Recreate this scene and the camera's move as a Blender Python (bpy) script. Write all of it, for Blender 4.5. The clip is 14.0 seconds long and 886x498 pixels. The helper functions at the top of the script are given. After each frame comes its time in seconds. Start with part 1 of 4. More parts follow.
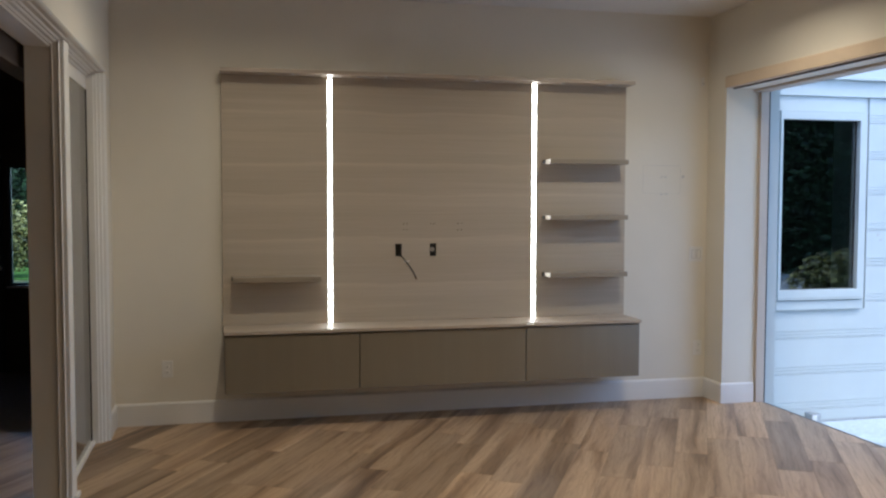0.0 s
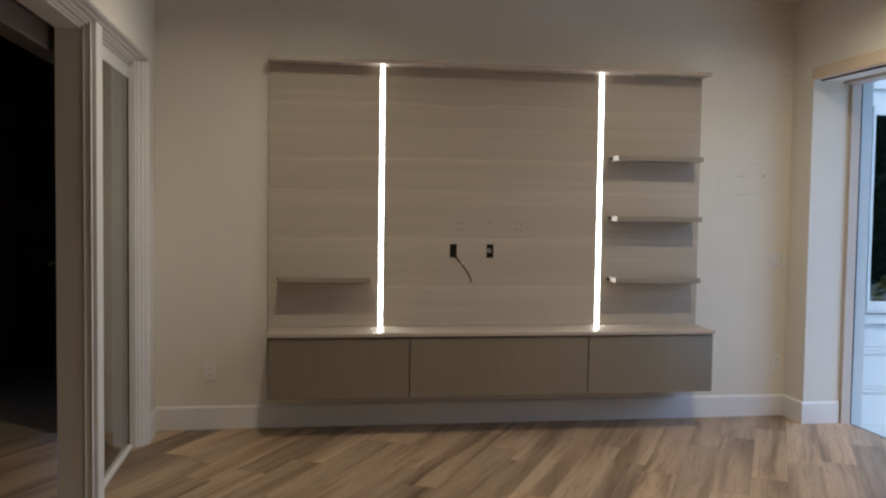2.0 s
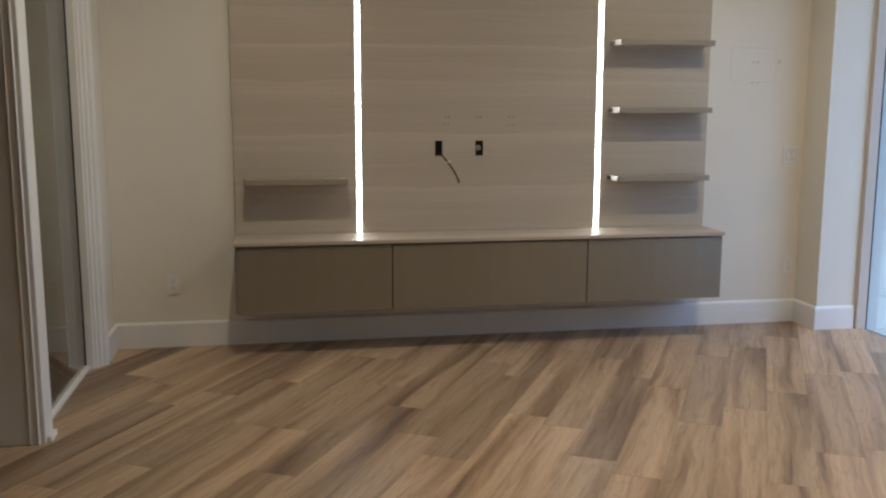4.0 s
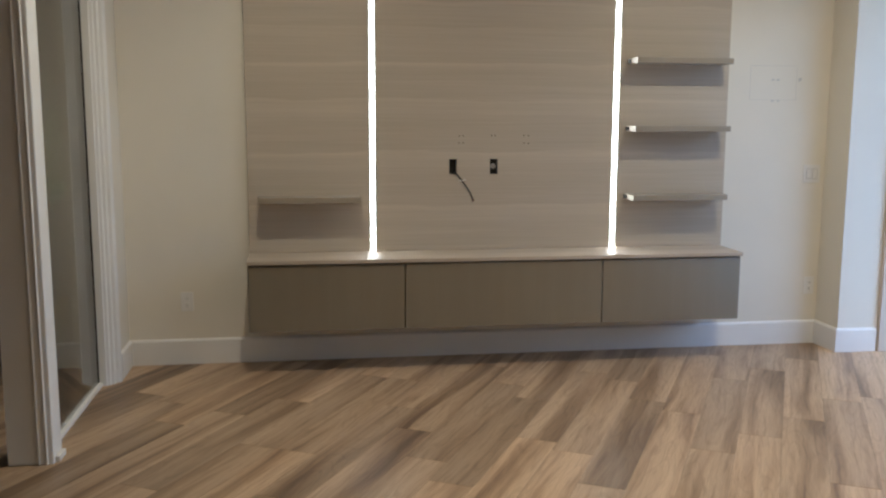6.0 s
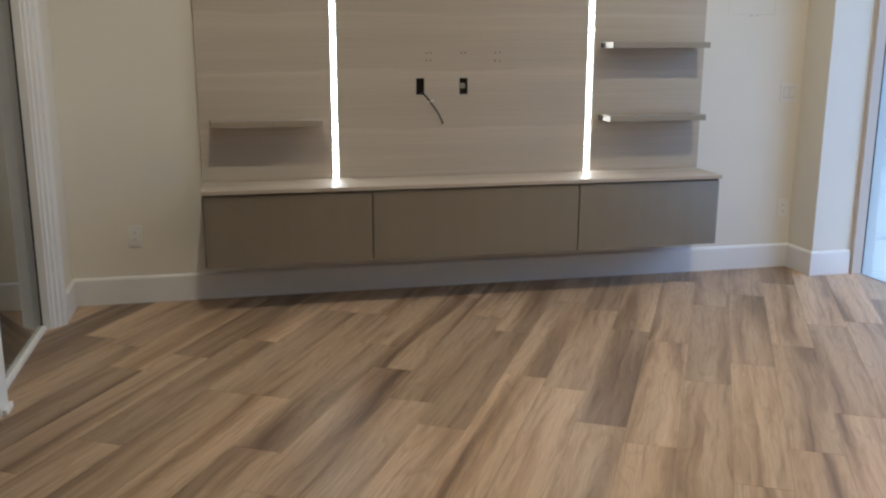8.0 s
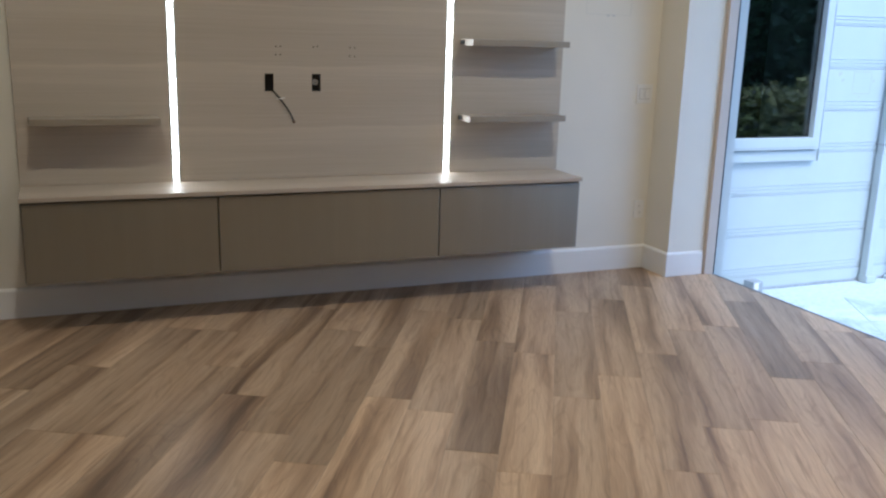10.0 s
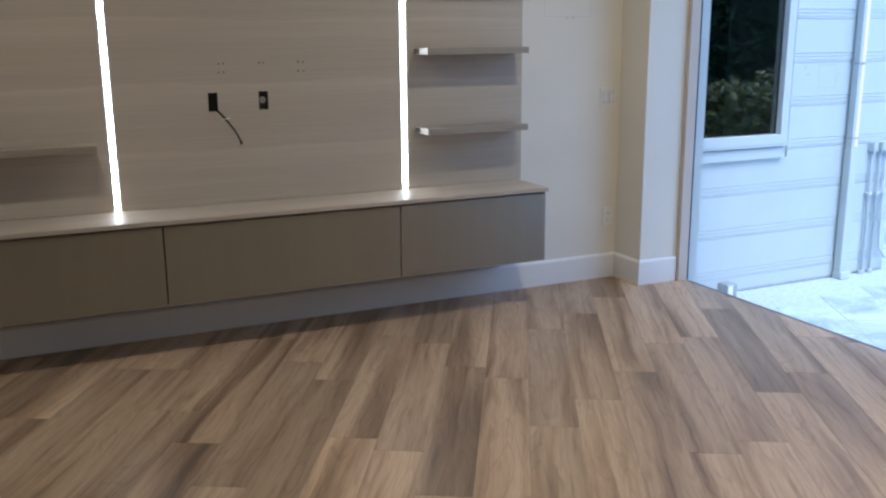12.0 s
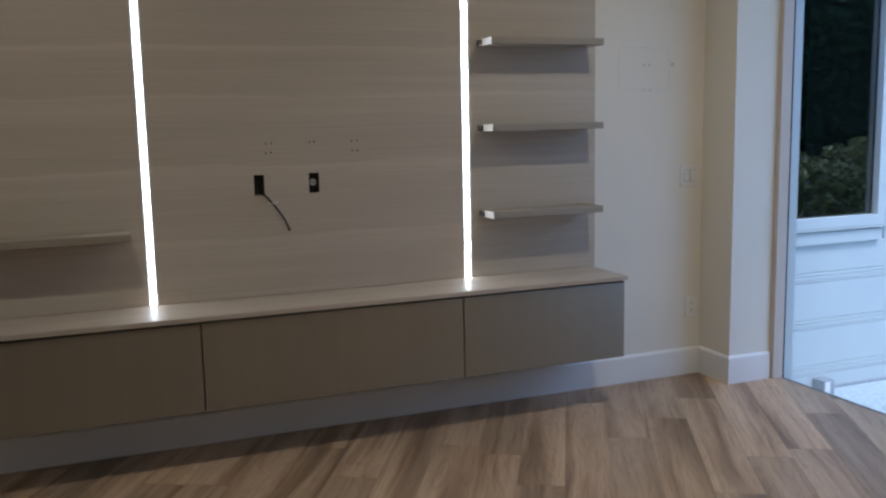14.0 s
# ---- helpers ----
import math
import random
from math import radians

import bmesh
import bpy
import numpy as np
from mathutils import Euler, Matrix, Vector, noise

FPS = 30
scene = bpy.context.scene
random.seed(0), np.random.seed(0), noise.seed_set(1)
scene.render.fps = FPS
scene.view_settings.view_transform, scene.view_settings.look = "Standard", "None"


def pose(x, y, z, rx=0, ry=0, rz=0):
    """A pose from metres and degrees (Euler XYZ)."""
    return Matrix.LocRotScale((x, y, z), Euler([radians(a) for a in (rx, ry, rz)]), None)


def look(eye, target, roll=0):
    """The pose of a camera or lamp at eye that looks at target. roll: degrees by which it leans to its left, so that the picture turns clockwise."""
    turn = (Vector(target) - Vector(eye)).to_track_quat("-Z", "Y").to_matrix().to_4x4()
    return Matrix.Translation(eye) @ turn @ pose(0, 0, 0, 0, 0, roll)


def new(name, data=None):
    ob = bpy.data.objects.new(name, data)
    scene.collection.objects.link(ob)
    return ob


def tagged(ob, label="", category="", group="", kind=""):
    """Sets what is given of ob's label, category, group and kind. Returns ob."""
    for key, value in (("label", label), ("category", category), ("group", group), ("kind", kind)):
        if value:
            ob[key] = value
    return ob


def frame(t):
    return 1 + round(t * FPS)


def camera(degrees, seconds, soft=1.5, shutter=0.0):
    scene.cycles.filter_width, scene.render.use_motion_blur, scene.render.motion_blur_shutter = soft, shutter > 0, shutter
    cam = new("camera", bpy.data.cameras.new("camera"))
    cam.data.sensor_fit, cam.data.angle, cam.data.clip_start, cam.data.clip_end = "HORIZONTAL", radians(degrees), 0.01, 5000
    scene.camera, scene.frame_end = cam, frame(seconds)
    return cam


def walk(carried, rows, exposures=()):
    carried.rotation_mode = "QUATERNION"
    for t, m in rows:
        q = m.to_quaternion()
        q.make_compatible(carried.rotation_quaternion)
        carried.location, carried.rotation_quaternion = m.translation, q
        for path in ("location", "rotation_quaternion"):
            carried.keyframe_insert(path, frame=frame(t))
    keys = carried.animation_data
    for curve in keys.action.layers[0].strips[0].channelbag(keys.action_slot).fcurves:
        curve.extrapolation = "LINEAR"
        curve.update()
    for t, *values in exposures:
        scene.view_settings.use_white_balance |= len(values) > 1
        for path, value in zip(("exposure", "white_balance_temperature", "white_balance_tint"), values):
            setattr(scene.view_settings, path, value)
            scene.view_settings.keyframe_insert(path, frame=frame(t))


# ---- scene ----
cam = camera(52.2, 14.0, soft=2.3, shutter=0.06)
PATH = [
    (0, (-0.136, -0.124, 1.639), (0.326, 1.819, 1.534), 0.11),
    (0.5, (-0.096, -0.081, 1.649), (0.349, 1.868, 1.593), 0.11),
    (1, (-0.046, 0.015, 1.649), (0.354, 1.974, 1.628), -0.20),
    (1.5, (-0.021, 0.118, 1.613), (0.346, 2.084, 1.611), 0.09),
    (2, (0.033, 0.267, 1.602), (0.348, 2.239, 1.503), 0.80),
    (2.5, (0.027, 0.530, 1.641), (0.384, 2.491, 1.483), 0.23),
    (3, (0.072, 0.712, 1.579), (0.456, 2.663, 1.365), -0.29),
    (3.5, (0.114, 0.810, 1.523), (0.482, 2.756, 1.247), 0.17),
    (3.7, (0.118, 0.825, 1.515), (0.477, 2.770, 1.209), 0.20),
    (6, (0.217, 0.865, 1.580), (0.504, 2.824, 1.293), 0.20),
    (6.5, (0.132, 0.948, 1.562), (0.503, 2.891, 1.262), 1.11),
    (7, (0.041, 1.027, 1.535), (0.451, 2.951, 1.174), 0.52),
    (7.2, (0.012, 1.053, 1.527), (0.424, 2.971, 1.141), 0.18),
    (9.3, (0.128, 1.513, 1.570), (0.654, 3.384, 1.097), 1.38),
    (9.5, (0.114, 1.527, 1.583), (0.703, 3.379, 1.112), 1.52),
    (10, (0.091, 1.547, 1.571), (0.835, 3.344, 1.104), 1.68),
    (10.5, (0.059, 1.564, 1.562), (0.866, 3.329, 1.080), 1.33),
    (11, (0.028, 1.596, 1.561), (0.806, 3.373, 1.073), 0.65),
    (11.5, (0.102, 1.683, 1.555), (0.875, 3.458, 1.055), -0.28),
    (12, (0.225, 1.788, 1.594), (1.034, 3.559, 1.137), -0.47),
    (12.5, (0.318, 1.866, 1.604), (1.167, 3.630, 1.198), -0.06),
    (13, (0.361, 2.005, 1.592), (1.279, 3.739, 1.207), 0.60),
    (13.5, (0.369, 2.193, 1.604), (1.325, 3.917, 1.268), 0.60),
    (14, (0.359, 2.293, 1.566), (1.081, 4.136, 1.281), -1.21),
]

walk(cam, [(t, look(eye, target, roll)) for t, eye, target, roll in PATH],
     [(0, -0.06, 5450, 8), (3, -0.08, 5500, 8), (4.5, 0.14, 5400, 7), (6, 0.30, 5300, 6), (7, 0.28, 5250, 6), (9.5, 0.17, 5080, 6), (11, 0.06, 5020, 6),
      (12.5, -0.03, 4960, 7), (13.5, -0.23, 5100, 7), (14, -0.38, 5000, 7)])

# ---- daylight ----
world = bpy.data.worlds.new("sky")
scene.world = world
world.use_nodes = True
wn = world.node_tree
sky = wn.nodes.new("ShaderNodeTexSky")
sky.sky_type = "NISHITA"
sky.sun_disc = False
sky.sun_elevation = radians(63)
sky.sun_rotation = radians(177)
sky.dust_density = 1.4
sky.ozone_density = 1.0
wn.links.new(sky.outputs["Color"], wn.nodes["Background"].inputs["Color"])
wn.nodes["Background"].inputs["Strength"].default_value = 0.48

sun_data = bpy.data.lights.new("sun", "SUN")
sun_data.energy = 1.9
sun_data.angle = radians(20)
sun_data.color = (1.0, 0.975, 0.93)
sun = new("sun", sun_data)
sun.matrix_world = look((5.5, -4, 20), (5, 6, 0))

# ---- room sizes ----
WEST, EAST, NORTH, SOUTH, CEIL = -0.945, 3.76, 6.73, -6.4, 3.165
OUTER = 4.115         # outer plane of the east wall
DECK = -0.36          # level of the pool deck
# y 5.06 and (2.86, 2.7) fit shadows and wall glow; others are unseen fill
LAMPS = [(0.12, 5.06), (2.86, 5.06), (0.12, 2.7), (2.86, 2.7), (0.12, 0.34), (2.86, 0.34), (0.12, -2.02), (2.86, -2.02)]
LAMP_POWER = dict(zip(LAMPS, (15.2, 18.5, 1.0, 27.5, 1.0, 4.0, 7.5, 7.0)))
for lx, ly in LAMPS:
    ld = bpy.data.lights.new("downlight_lamp", "AREA")
    ld.shape, ld.size = "DISK", 0.11
    ld.energy = LAMP_POWER[lx, ly]
    ld.spread = radians(153 if ly > 4 else 124 if ly > 1 else 174)
    ld.color = (1.0, 0.80, 0.535)
    lo = new("downlight_lamp", ld)
    lo.location = (lx, ly, CEIL - 0.024 if ly > 4 else CEIL - 0.012)
    lo.rotation_euler = (radians(5 if ly > 4 else 0), 0, 0)   # the row by the media wall is aimed at it


# ---- small building helpers ----
def box(bm, x0, x1, y0, y1, z0, z1):
    v = [bm.verts.new(p) for p in ((x0, y0, z0), (x1, y0, z0), (x1, y1, z0), (x0, y1, z0), (x0, y0, z1), (x1, y0, z1), (x1, y1, z1), (x0, y1, z1))]
    for f in ((3, 2, 1, 0), (4, 5, 6, 7), (0, 1, 5, 4), (1, 2, 6, 5), (2, 3, 7, 6), (3, 0, 4, 7)):
        bm.faces.new([v[i] for i in f])
    return bm


def boxed(x0, x1, y0, y1, z0, z1, bevel=0.0):
    bm = box(bmesh.new(), x0, x1, y0, y1, z0, z1)
    if bevel:
        bmesh.ops.bevel(bm, geom=bm.edges[:], offset=bevel, segments=2, affect="EDGES", profile=0.6)
    return bm


def rod(bm, a, b, r0, r1=None, sides=12):
    a, b = Vector(a), Vector(b)
    m = Matrix.Translation((a + b) / 2) @ (b - a).to_track_quat("Z", "Y").to_matrix().to_4x4()
    bmesh.ops.create_cone(bm, cap_ends=True, segments=sides, radius1=r0, radius2=r0 if r1 is None else r1, depth=(b - a).length, matrix=m)
    return bm


def tube(points, r, sides=10):
    """A round tube along a line of points."""
    bm = bmesh.new()
    pts = [Vector(p) for p in points]
    rings = []
    for i, p in enumerate(pts):
        d = (pts[min(i + 1, len(pts) - 1)] - pts[max(i - 1, 0)]).normalized()
        q = d.to_track_quat("Z", "Y")
        rings.append([bm.verts.new(p + q @ Vector((r * math.cos(2 * math.pi * k / sides), r * math.sin(2 * math.pi * k / sides), 0))) for k in range(sides)])
    for a, b in zip(rings, rings[1:]):
        for k in range(sides):
            bm.faces.new((a[k], a[(k + 1) % sides], b[(k + 1) % sides], b[k]))
    bm.faces.new(rings[0][::-1])
    bm.faces.new(rings[-1])
    return bm


def sheet(axis, d0, d1, us, vs, holes):
    """A slab with rectangular holes. axis: the slab's normal, d0 to d1 thick; us, vs: cuts along the two other axes; holes: (u0, u1, v0, v1)."""
    us = sorted(set(us) | {h for q in holes for h in q[:2]})
    vs = sorted(set(vs) | {h for q in holes for h in q[2:]})
    solid = {(i, j) for i in range(len(us) - 1) for j in range(len(vs) - 1)
             if not any(q[0] <= (us[i] + us[i + 1]) / 2 <= q[1] and q[2] <= (vs[j] + vs[j + 1]) / 2 <= q[3] for q in holes)}
    bm, made = bmesh.new(), {}

    def v(d, i, j):
        if (d, i, j) not in made:
            u, w, t = us[i], vs[j], (d0, d1)[d]
            made[d, i, j] = bm.verts.new({"x": (t, u, w), "y": (u, t, w), "z": (u, w, t)}[axis])
        return made[d, i, j]

    for i, j in solid:
        for d in (0, 1):
            bm.faces.new((v(d, i, j), v(d, i + 1, j), v(d, i + 1, j + 1), v(d, i, j + 1)))
        for (a, b), (p, q) in (((i - 1, j), ((i, j), (i, j + 1))), ((i + 1, j), ((i + 1, j), (i + 1, j + 1))), ((i, j - 1), ((i, j), (i + 1, j))), ((i, j + 1), ((i, j + 1), (i + 1, j + 1)))):
            if (a, b) not in solid:
                bm.faces.new((v(0, *p), v(0, *q), v(1, *q), v(1, *p)))
    bmesh.ops.recalc_face_normals(bm, faces=bm.faces)
    return bm


def part(name, bm, material, parent=None, label="", smooth=False):
    me = bpy.data.meshes.new(name)
    bm.to_mesh(me)
    bm.free()
    me.materials.append(material)
    if smooth:
        me.shade_smooth()
    ob = new(name, me)
    ob.parent = parent
    return tagged(ob, label)


def thing(name, label, category, group="", kind="", at=(0, 0, 0)):
    ob = new(name)
    ob.empty_display_size = 0.1
    ob.location = at
    return tagged(ob, label, category, group, kind)


# ---- materials ----
def nodes_of(name):
    m = bpy.data.materials.new(name)
    m.use_nodes = True
    return m, m.node_tree, m.node_tree.nodes["Principled BSDF"]


def add(nt, kind, **inputs):
    n = nt.nodes.new(kind)
    for k, val in inputs.items():
        n.inputs[k.replace("_", " ")].default_value = val
    return n


def ramp(nt, source, stops):
    r = nt.nodes.new("ShaderNodeValToRGB")
    while len(r.color_ramp.elements) < len(stops):
        r.color_ramp.elements.new(0.5)
    for e, (at, c) in zip(r.color_ramp.elements, stops):
        e.position, e.color = at, (*c, 1)
    nt.links.new(source, r.inputs["Fac"])
    return r.outputs["Color"]


def spread(nt, scale, shift=None, kind="Object"):
    """Object coordinates, stretched; shift: a socket added to them."""
    tc = nt.nodes.new("ShaderNodeTexCoord")
    out = tc.outputs[kind]
    if shift is not None:
        a = nt.nodes.new("ShaderNodeVectorMath")
        nt.links.new(out, a.inputs[0])
        nt.links.new(shift, a.inputs[1])
        out = a.outputs[0]
    mp = add(nt, "ShaderNodeMapping", Scale=scale)
    nt.links.new(out, mp.inputs["Vector"])
    return mp.outputs["Vector"]


def grain(nt, vec, scale, detail=4.0, rough=0.55, distort=0.0):
    n = add(nt, "ShaderNodeTexNoise", Scale=scale, Detail=detail, Roughness=rough, Distortion=distort)
    nt.links.new(vec, n.inputs["Vector"])
    return n.outputs["Fac"]


def blend(nt, mode, fac, a, b):
    n = nt.nodes.new("ShaderNodeMix")
    n.data_type, n.blend_type, n.clamp_factor = "RGBA", mode, True
    for sock, val in ((n.inputs[0], fac), (n.inputs[6], a), (n.inputs[7], b)):
        if hasattr(val, "links"):
            nt.links.new(val, sock)
        else:
            sock.default_value = val if isinstance(val, float) else (*val, 1)
    return n.outputs[2]


def bump(nt, bsdf, height, strength, distance):
    b = add(nt, "ShaderNodeBump", Strength=strength, Distance=distance)
    nt.links.new(height, b.inputs["Height"])
    nt.links.new(b.outputs["Normal"], bsdf.inputs["Normal"])


def paint(name, colour, rough=0.6, vary=0.06, relief=0.15, scale=1.3):
    """Wall or trim paint: roller texture, faint unevenness."""
    m, nt, p = nodes_of(name)
    vec = spread(nt, (1, 1, 1))
    big = grain(nt, vec, scale, 5)
    lo = tuple(c * (1 - vary) for c in colour)
    hi = tuple(min(1, c * (1 + vary * 0.6)) for c in colour)
    nt.links.new(ramp(nt, big, ((0.3, lo), (0.7, hi))), p.inputs["Base Color"])
    p.inputs["Roughness"].default_value = rough
    bump(nt, p, grain(nt, vec, 180, 3), relief, 0.002)
    return m


def plain(name, colour, rough=0.5, metal=0.0, vary=0.12, scale=30):
    m, nt, p = nodes_of(name)
    vec = spread(nt, (1, 1, 1))
    f = grain(nt, vec, scale, 4)
    nt.links.new(ramp(nt, f, ((0.3, tuple(c * (1 - vary) for c in colour)), (0.7, tuple(min(1, c * (1 + vary)) for c in colour)))), p.inputs["Base Color"])
    p.inputs["Roughness"].default_value, p.inputs["Metallic"].default_value = rough, metal
    return m


def laminate(name, dark, light, along, rough, streak=0.5):
    """Wood-grain laminate; along: the axis of the grain, 'x' or 'z'."""
    m, nt, p = nodes_of(name)
    st = (0.22, 5.0, 7.0) if along == "x" else (9.0, 5.0, 0.5)
    fi = (1.6, 60.0, 130.0) if along == "x" else (170.0, 60.0, 2.2)
    broad = grain(nt, spread(nt, st), 1.0, 6, 0.62)
    fine = grain(nt, spread(nt, fi), 1.0, 4, 0.6)
    mid = tuple((a + b) / 2 for a, b in zip(dark, light))
    base = ramp(nt, broad, ((0.28, dark), (0.5, mid), (0.62, light), (0.75, mid)))
    if along == "x":
        # pale growth lines of the print, sharp above and fading downwards
        part_z = nt.nodes.new("ShaderNodeSeparateXYZ")
        nt.links.new(nt.nodes.new("ShaderNodeNewGeometry").outputs["Position"], part_z.inputs[0])
        drift = add(nt, "ShaderNodeMapRange", To_Min=-0.395, To_Max=-0.341)
        nt.links.new(grain(nt, spread(nt, (1.1, 1.0, 2.0)), 1.0, 3, 0.6), drift.inputs["Value"])
        level = nt.nodes.new("ShaderNodeMath")
        level.operation = "MULTIPLY_ADD"
        nt.links.new(part_z.outputs["Z"], level.inputs[0])
        level.inputs[1].default_value = 1 / 1.9
        nt.links.new(drift.outputs[0], level.inputs[2])
        stops = [(0.0, (0.98,) * 3)]
        for at, crest in ((0.165, 1.10), (0.347, 1.12), (0.524, 1.09), (0.644, 1.13), (0.764, 1.05), (0.846, 1.11)):
            stops += [(at - 0.060, (0.985, 0.985, 0.985)), (at - 0.012, (1.03, 1.03, 1.03)), (at, (crest,) * 3), (at + 0.006, (0.95, 0.945, 0.94))]
        base = blend(nt, "MULTIPLY", 0.85, base, ramp(nt, level.outputs[0], stops))
    fc = ramp(nt, fine, ((0.25, (0.78, 0.78, 0.78)), (0.75, (1.08, 1.08, 1.08))))
    nt.links.new(blend(nt, "MULTIPLY", streak, base, fc), p.inputs["Base Color"])
    p.inputs["Roughness"].default_value = rough
    bump(nt, p, fine, 0.12, 0.001)
    return m


def plank_tile(name, gain=1.0):
    """Wood-look porcelain plank: broad heartwood bands, fine pores, each plank its own cut."""
    m, nt, p = nodes_of(name)
    info = nt.nodes.new("ShaderNodeObjectInfo")
    mul = nt.nodes.new("ShaderNodeVectorMath")
    mul.operation = "MULTIPLY"
    nt.links.new(info.outputs["Random"], mul.inputs[0])
    mul.inputs[1].default_value = (53.0, 31.0, 0.0)
    sh = mul.outputs[0]
    bend = nt.nodes.new("ShaderNodeCombineXYZ")
    span = nt.nodes.new("ShaderNodeMapRange")
    nt.links.new(grain(nt, spread(nt, (1.5, 3.5, 1), sh), 1.0, 3, 0.5), span.inputs["Value"])
    span.inputs["To Min"].default_value, span.inputs["To Max"].default_value = -0.035, 0.035
    nt.links.new(span.outputs[0], bend.inputs["Y"])
    both = nt.nodes.new("ShaderNodeVectorMath")
    nt.links.new(sh, both.inputs[0])
    nt.links.new(bend.outputs[0], both.inputs[1])
    sh = both.outputs[0]
    zone = grain(nt, spread(nt, (0.45, 9.0, 1), sh), 1.0, 3, 0.5, 0.5)
    field = grain(nt, spread(nt, (0.75, 6.0, 1), sh), 1.0, 1.0, 0.4)
    fibre = grain(nt, spread(nt, (2.6, 55, 1), sh), 1.0, 4, 0.6, 0.5)
    pores = grain(nt, spread(nt, (8, 240, 1), sh), 1.0, 3, 0.6)
    turns = nt.nodes.new("ShaderNodeMath")
    turns.operation = "MULTIPLY_ADD"
    nt.links.new(field, turns.inputs[0])
    turns.inputs[1].default_value = 85.0
    nt.links.new(fibre, turns.inputs[2])
    wave = nt.nodes.new("ShaderNodeMath")
    wave.operation = "SINE"
    nt.links.new(turns.outputs[0], wave.inputs[0])
    base = ramp(nt, zone, ((0.27, (0.160, 0.098, 0.054)), (0.41, (0.340, 0.225, 0.130)), (0.51, (0.450, 0.312, 0.189)), (0.68, (0.530, 0.384, 0.244))))
    heart = ramp(nt, grain(nt, spread(nt, (0.34, 4.6, 1), sh), 1.0, 1, 0.4), ((0.34, (0.58, 0.55, 0.53)), (0.43, (0.95, 0.945, 0.94)), (0.62, (1.08, 1.08, 1.08))))
    base = blend(nt, "MULTIPLY", 0.9, base, heart)
    rc = ramp(nt, wave.outputs[0], ((0.0, (0.98, 0.98, 0.98)), (0.55, (1.03, 1.03, 1.03)), (0.95, (0.85, 0.835, 0.82))))
    fc = ramp(nt, fibre, ((0.30, (0.72, 0.70, 0.68)), (0.46, (0.98, 0.98, 0.98)), (0.7, (1.06, 1.055, 1.05))))
    pc = ramp(nt, pores, ((0.3, (0.74, 0.725, 0.71)), (0.6, (1.04, 1.04, 1.04))))
    c = blend(nt, "MULTIPLY", 0.7, base, rc)
    c = blend(nt, "MULTIPLY", 0.9, c, fc)
    c = blend(nt, "MULTIPLY", 0.7, c, pc)
    tone = ramp(nt, info.outputs["Random"], ((0.0, tuple(gain * c for c in (0.87, 0.865, 0.86))), (0.5, (gain,) * 3), (1.0, tuple(gain * c for c in (1.12, 1.105, 1.08)))))
    nt.links.new(blend(nt, "MULTIPLY", 1.0, c, tone), p.inputs["Base Color"])
    nt.links.new(ramp(nt, fibre, ((0.2, (0.46,) * 3), (0.8, (0.35,) * 3))), p.inputs["Roughness"])
    bump(nt, p, pores, 0.18, 0.001)
    return m


def glass(name, tint=(0.95, 0.98, 0.97), ior=1.5):
    m, nt, p = nodes_of(name)
    p.inputs["Base Color"].default_value = (*tint, 1)
    p.inputs["Roughness"].default_value = 0.0
    p.inputs["Transmission Weight"].default_value = 1.0
    p.inputs["IOR"].default_value = ior
    return m


def glow(name, colour, strength):
    m, nt, p = nodes_of(name)
    p.inputs["Base Color"].default_value = (0.8, 0.8, 0.8, 1)
    p.inputs["Emission Color"].default_value = (*colour, 1)
    p.inputs["Emission Strength"].default_value = strength
    return m


def leafy(name, dark, light):
    m, nt, p = nodes_of(name)
    geo = nt.nodes.new("ShaderNodeNewGeometry")
    nt.links.new(ramp(nt, geo.outputs["Random Per Island"], ((0.0, dark), (0.6, tuple((a + b) / 2 for a, b in zip(dark, light))), (1.0, light))), p.inputs["Base Color"])
    p.inputs["Roughness"].default_value = 0.45
    return m


def stone(name, dark, light):
    m, nt, p = nodes_of(name)
    info = nt.nodes.new("ShaderNodeObjectInfo")
    vec = spread(nt, (1, 1, 1), info.outputs["Random"])
    where = nt.nodes.new("ShaderNodeNewGeometry").outputs["Position"]
    clouds = grain(nt, where, 2.2, 8, 0.72, 0.8)
    pits = grain(nt, vec, 60, 4)
    c = ramp(nt, clouds, ((0.3, dark), (0.62, light)))
    c = blend(nt, "MULTIPLY", 0.5, c, ramp(nt, pits, ((0.3, (0.7, 0.7, 0.7)), (0.55, (1, 1, 1)))))
    tone = ramp(nt, info.outputs["Random"], ((0.0, (0.97, 0.975, 0.98)), (1.0, (1.02, 1.02, 1.015))))
    nt.links.new(blend(nt, "MULTIPLY", 1.0, c, tone), p.inputs["Base Color"])
    p.inputs["Roughness"].default_value = 0.75
    bump(nt, p, pits, 0.3, 0.003)
    return m


M_WALL = paint("wall_paint", (0.765, 0.722, 0.625), 0.75, 0.04, 0.12)
M_CEIL = paint("ceiling_paint", (0.74, 0.72, 0.69), 0.85, 0.04, 0.2)
M_TRIM = paint("white_trim", (0.80, 0.785, 0.75), 0.4, 0.03, 0.04, 3)
M_PANEL = laminate("panel_laminate", (0.457, 0.393, 0.302), (0.530, 0.460, 0.361), "x", 0.5, 0.4)
M_BOARD = laminate("floating_shelf_laminate", (0.275, 0.230, 0.168), (0.335, 0.288, 0.215), "x", 0.38)
M_SHELF = laminate("shelf_laminate", (0.435, 0.365, 0.28), (0.525, 0.445, 0.35), "x", 0.46)
M_DOOR = laminate("door_laminate", (0.148, 0.125, 0.081), (0.167, 0.143, 0.095), "z", 0.34, 0.16)
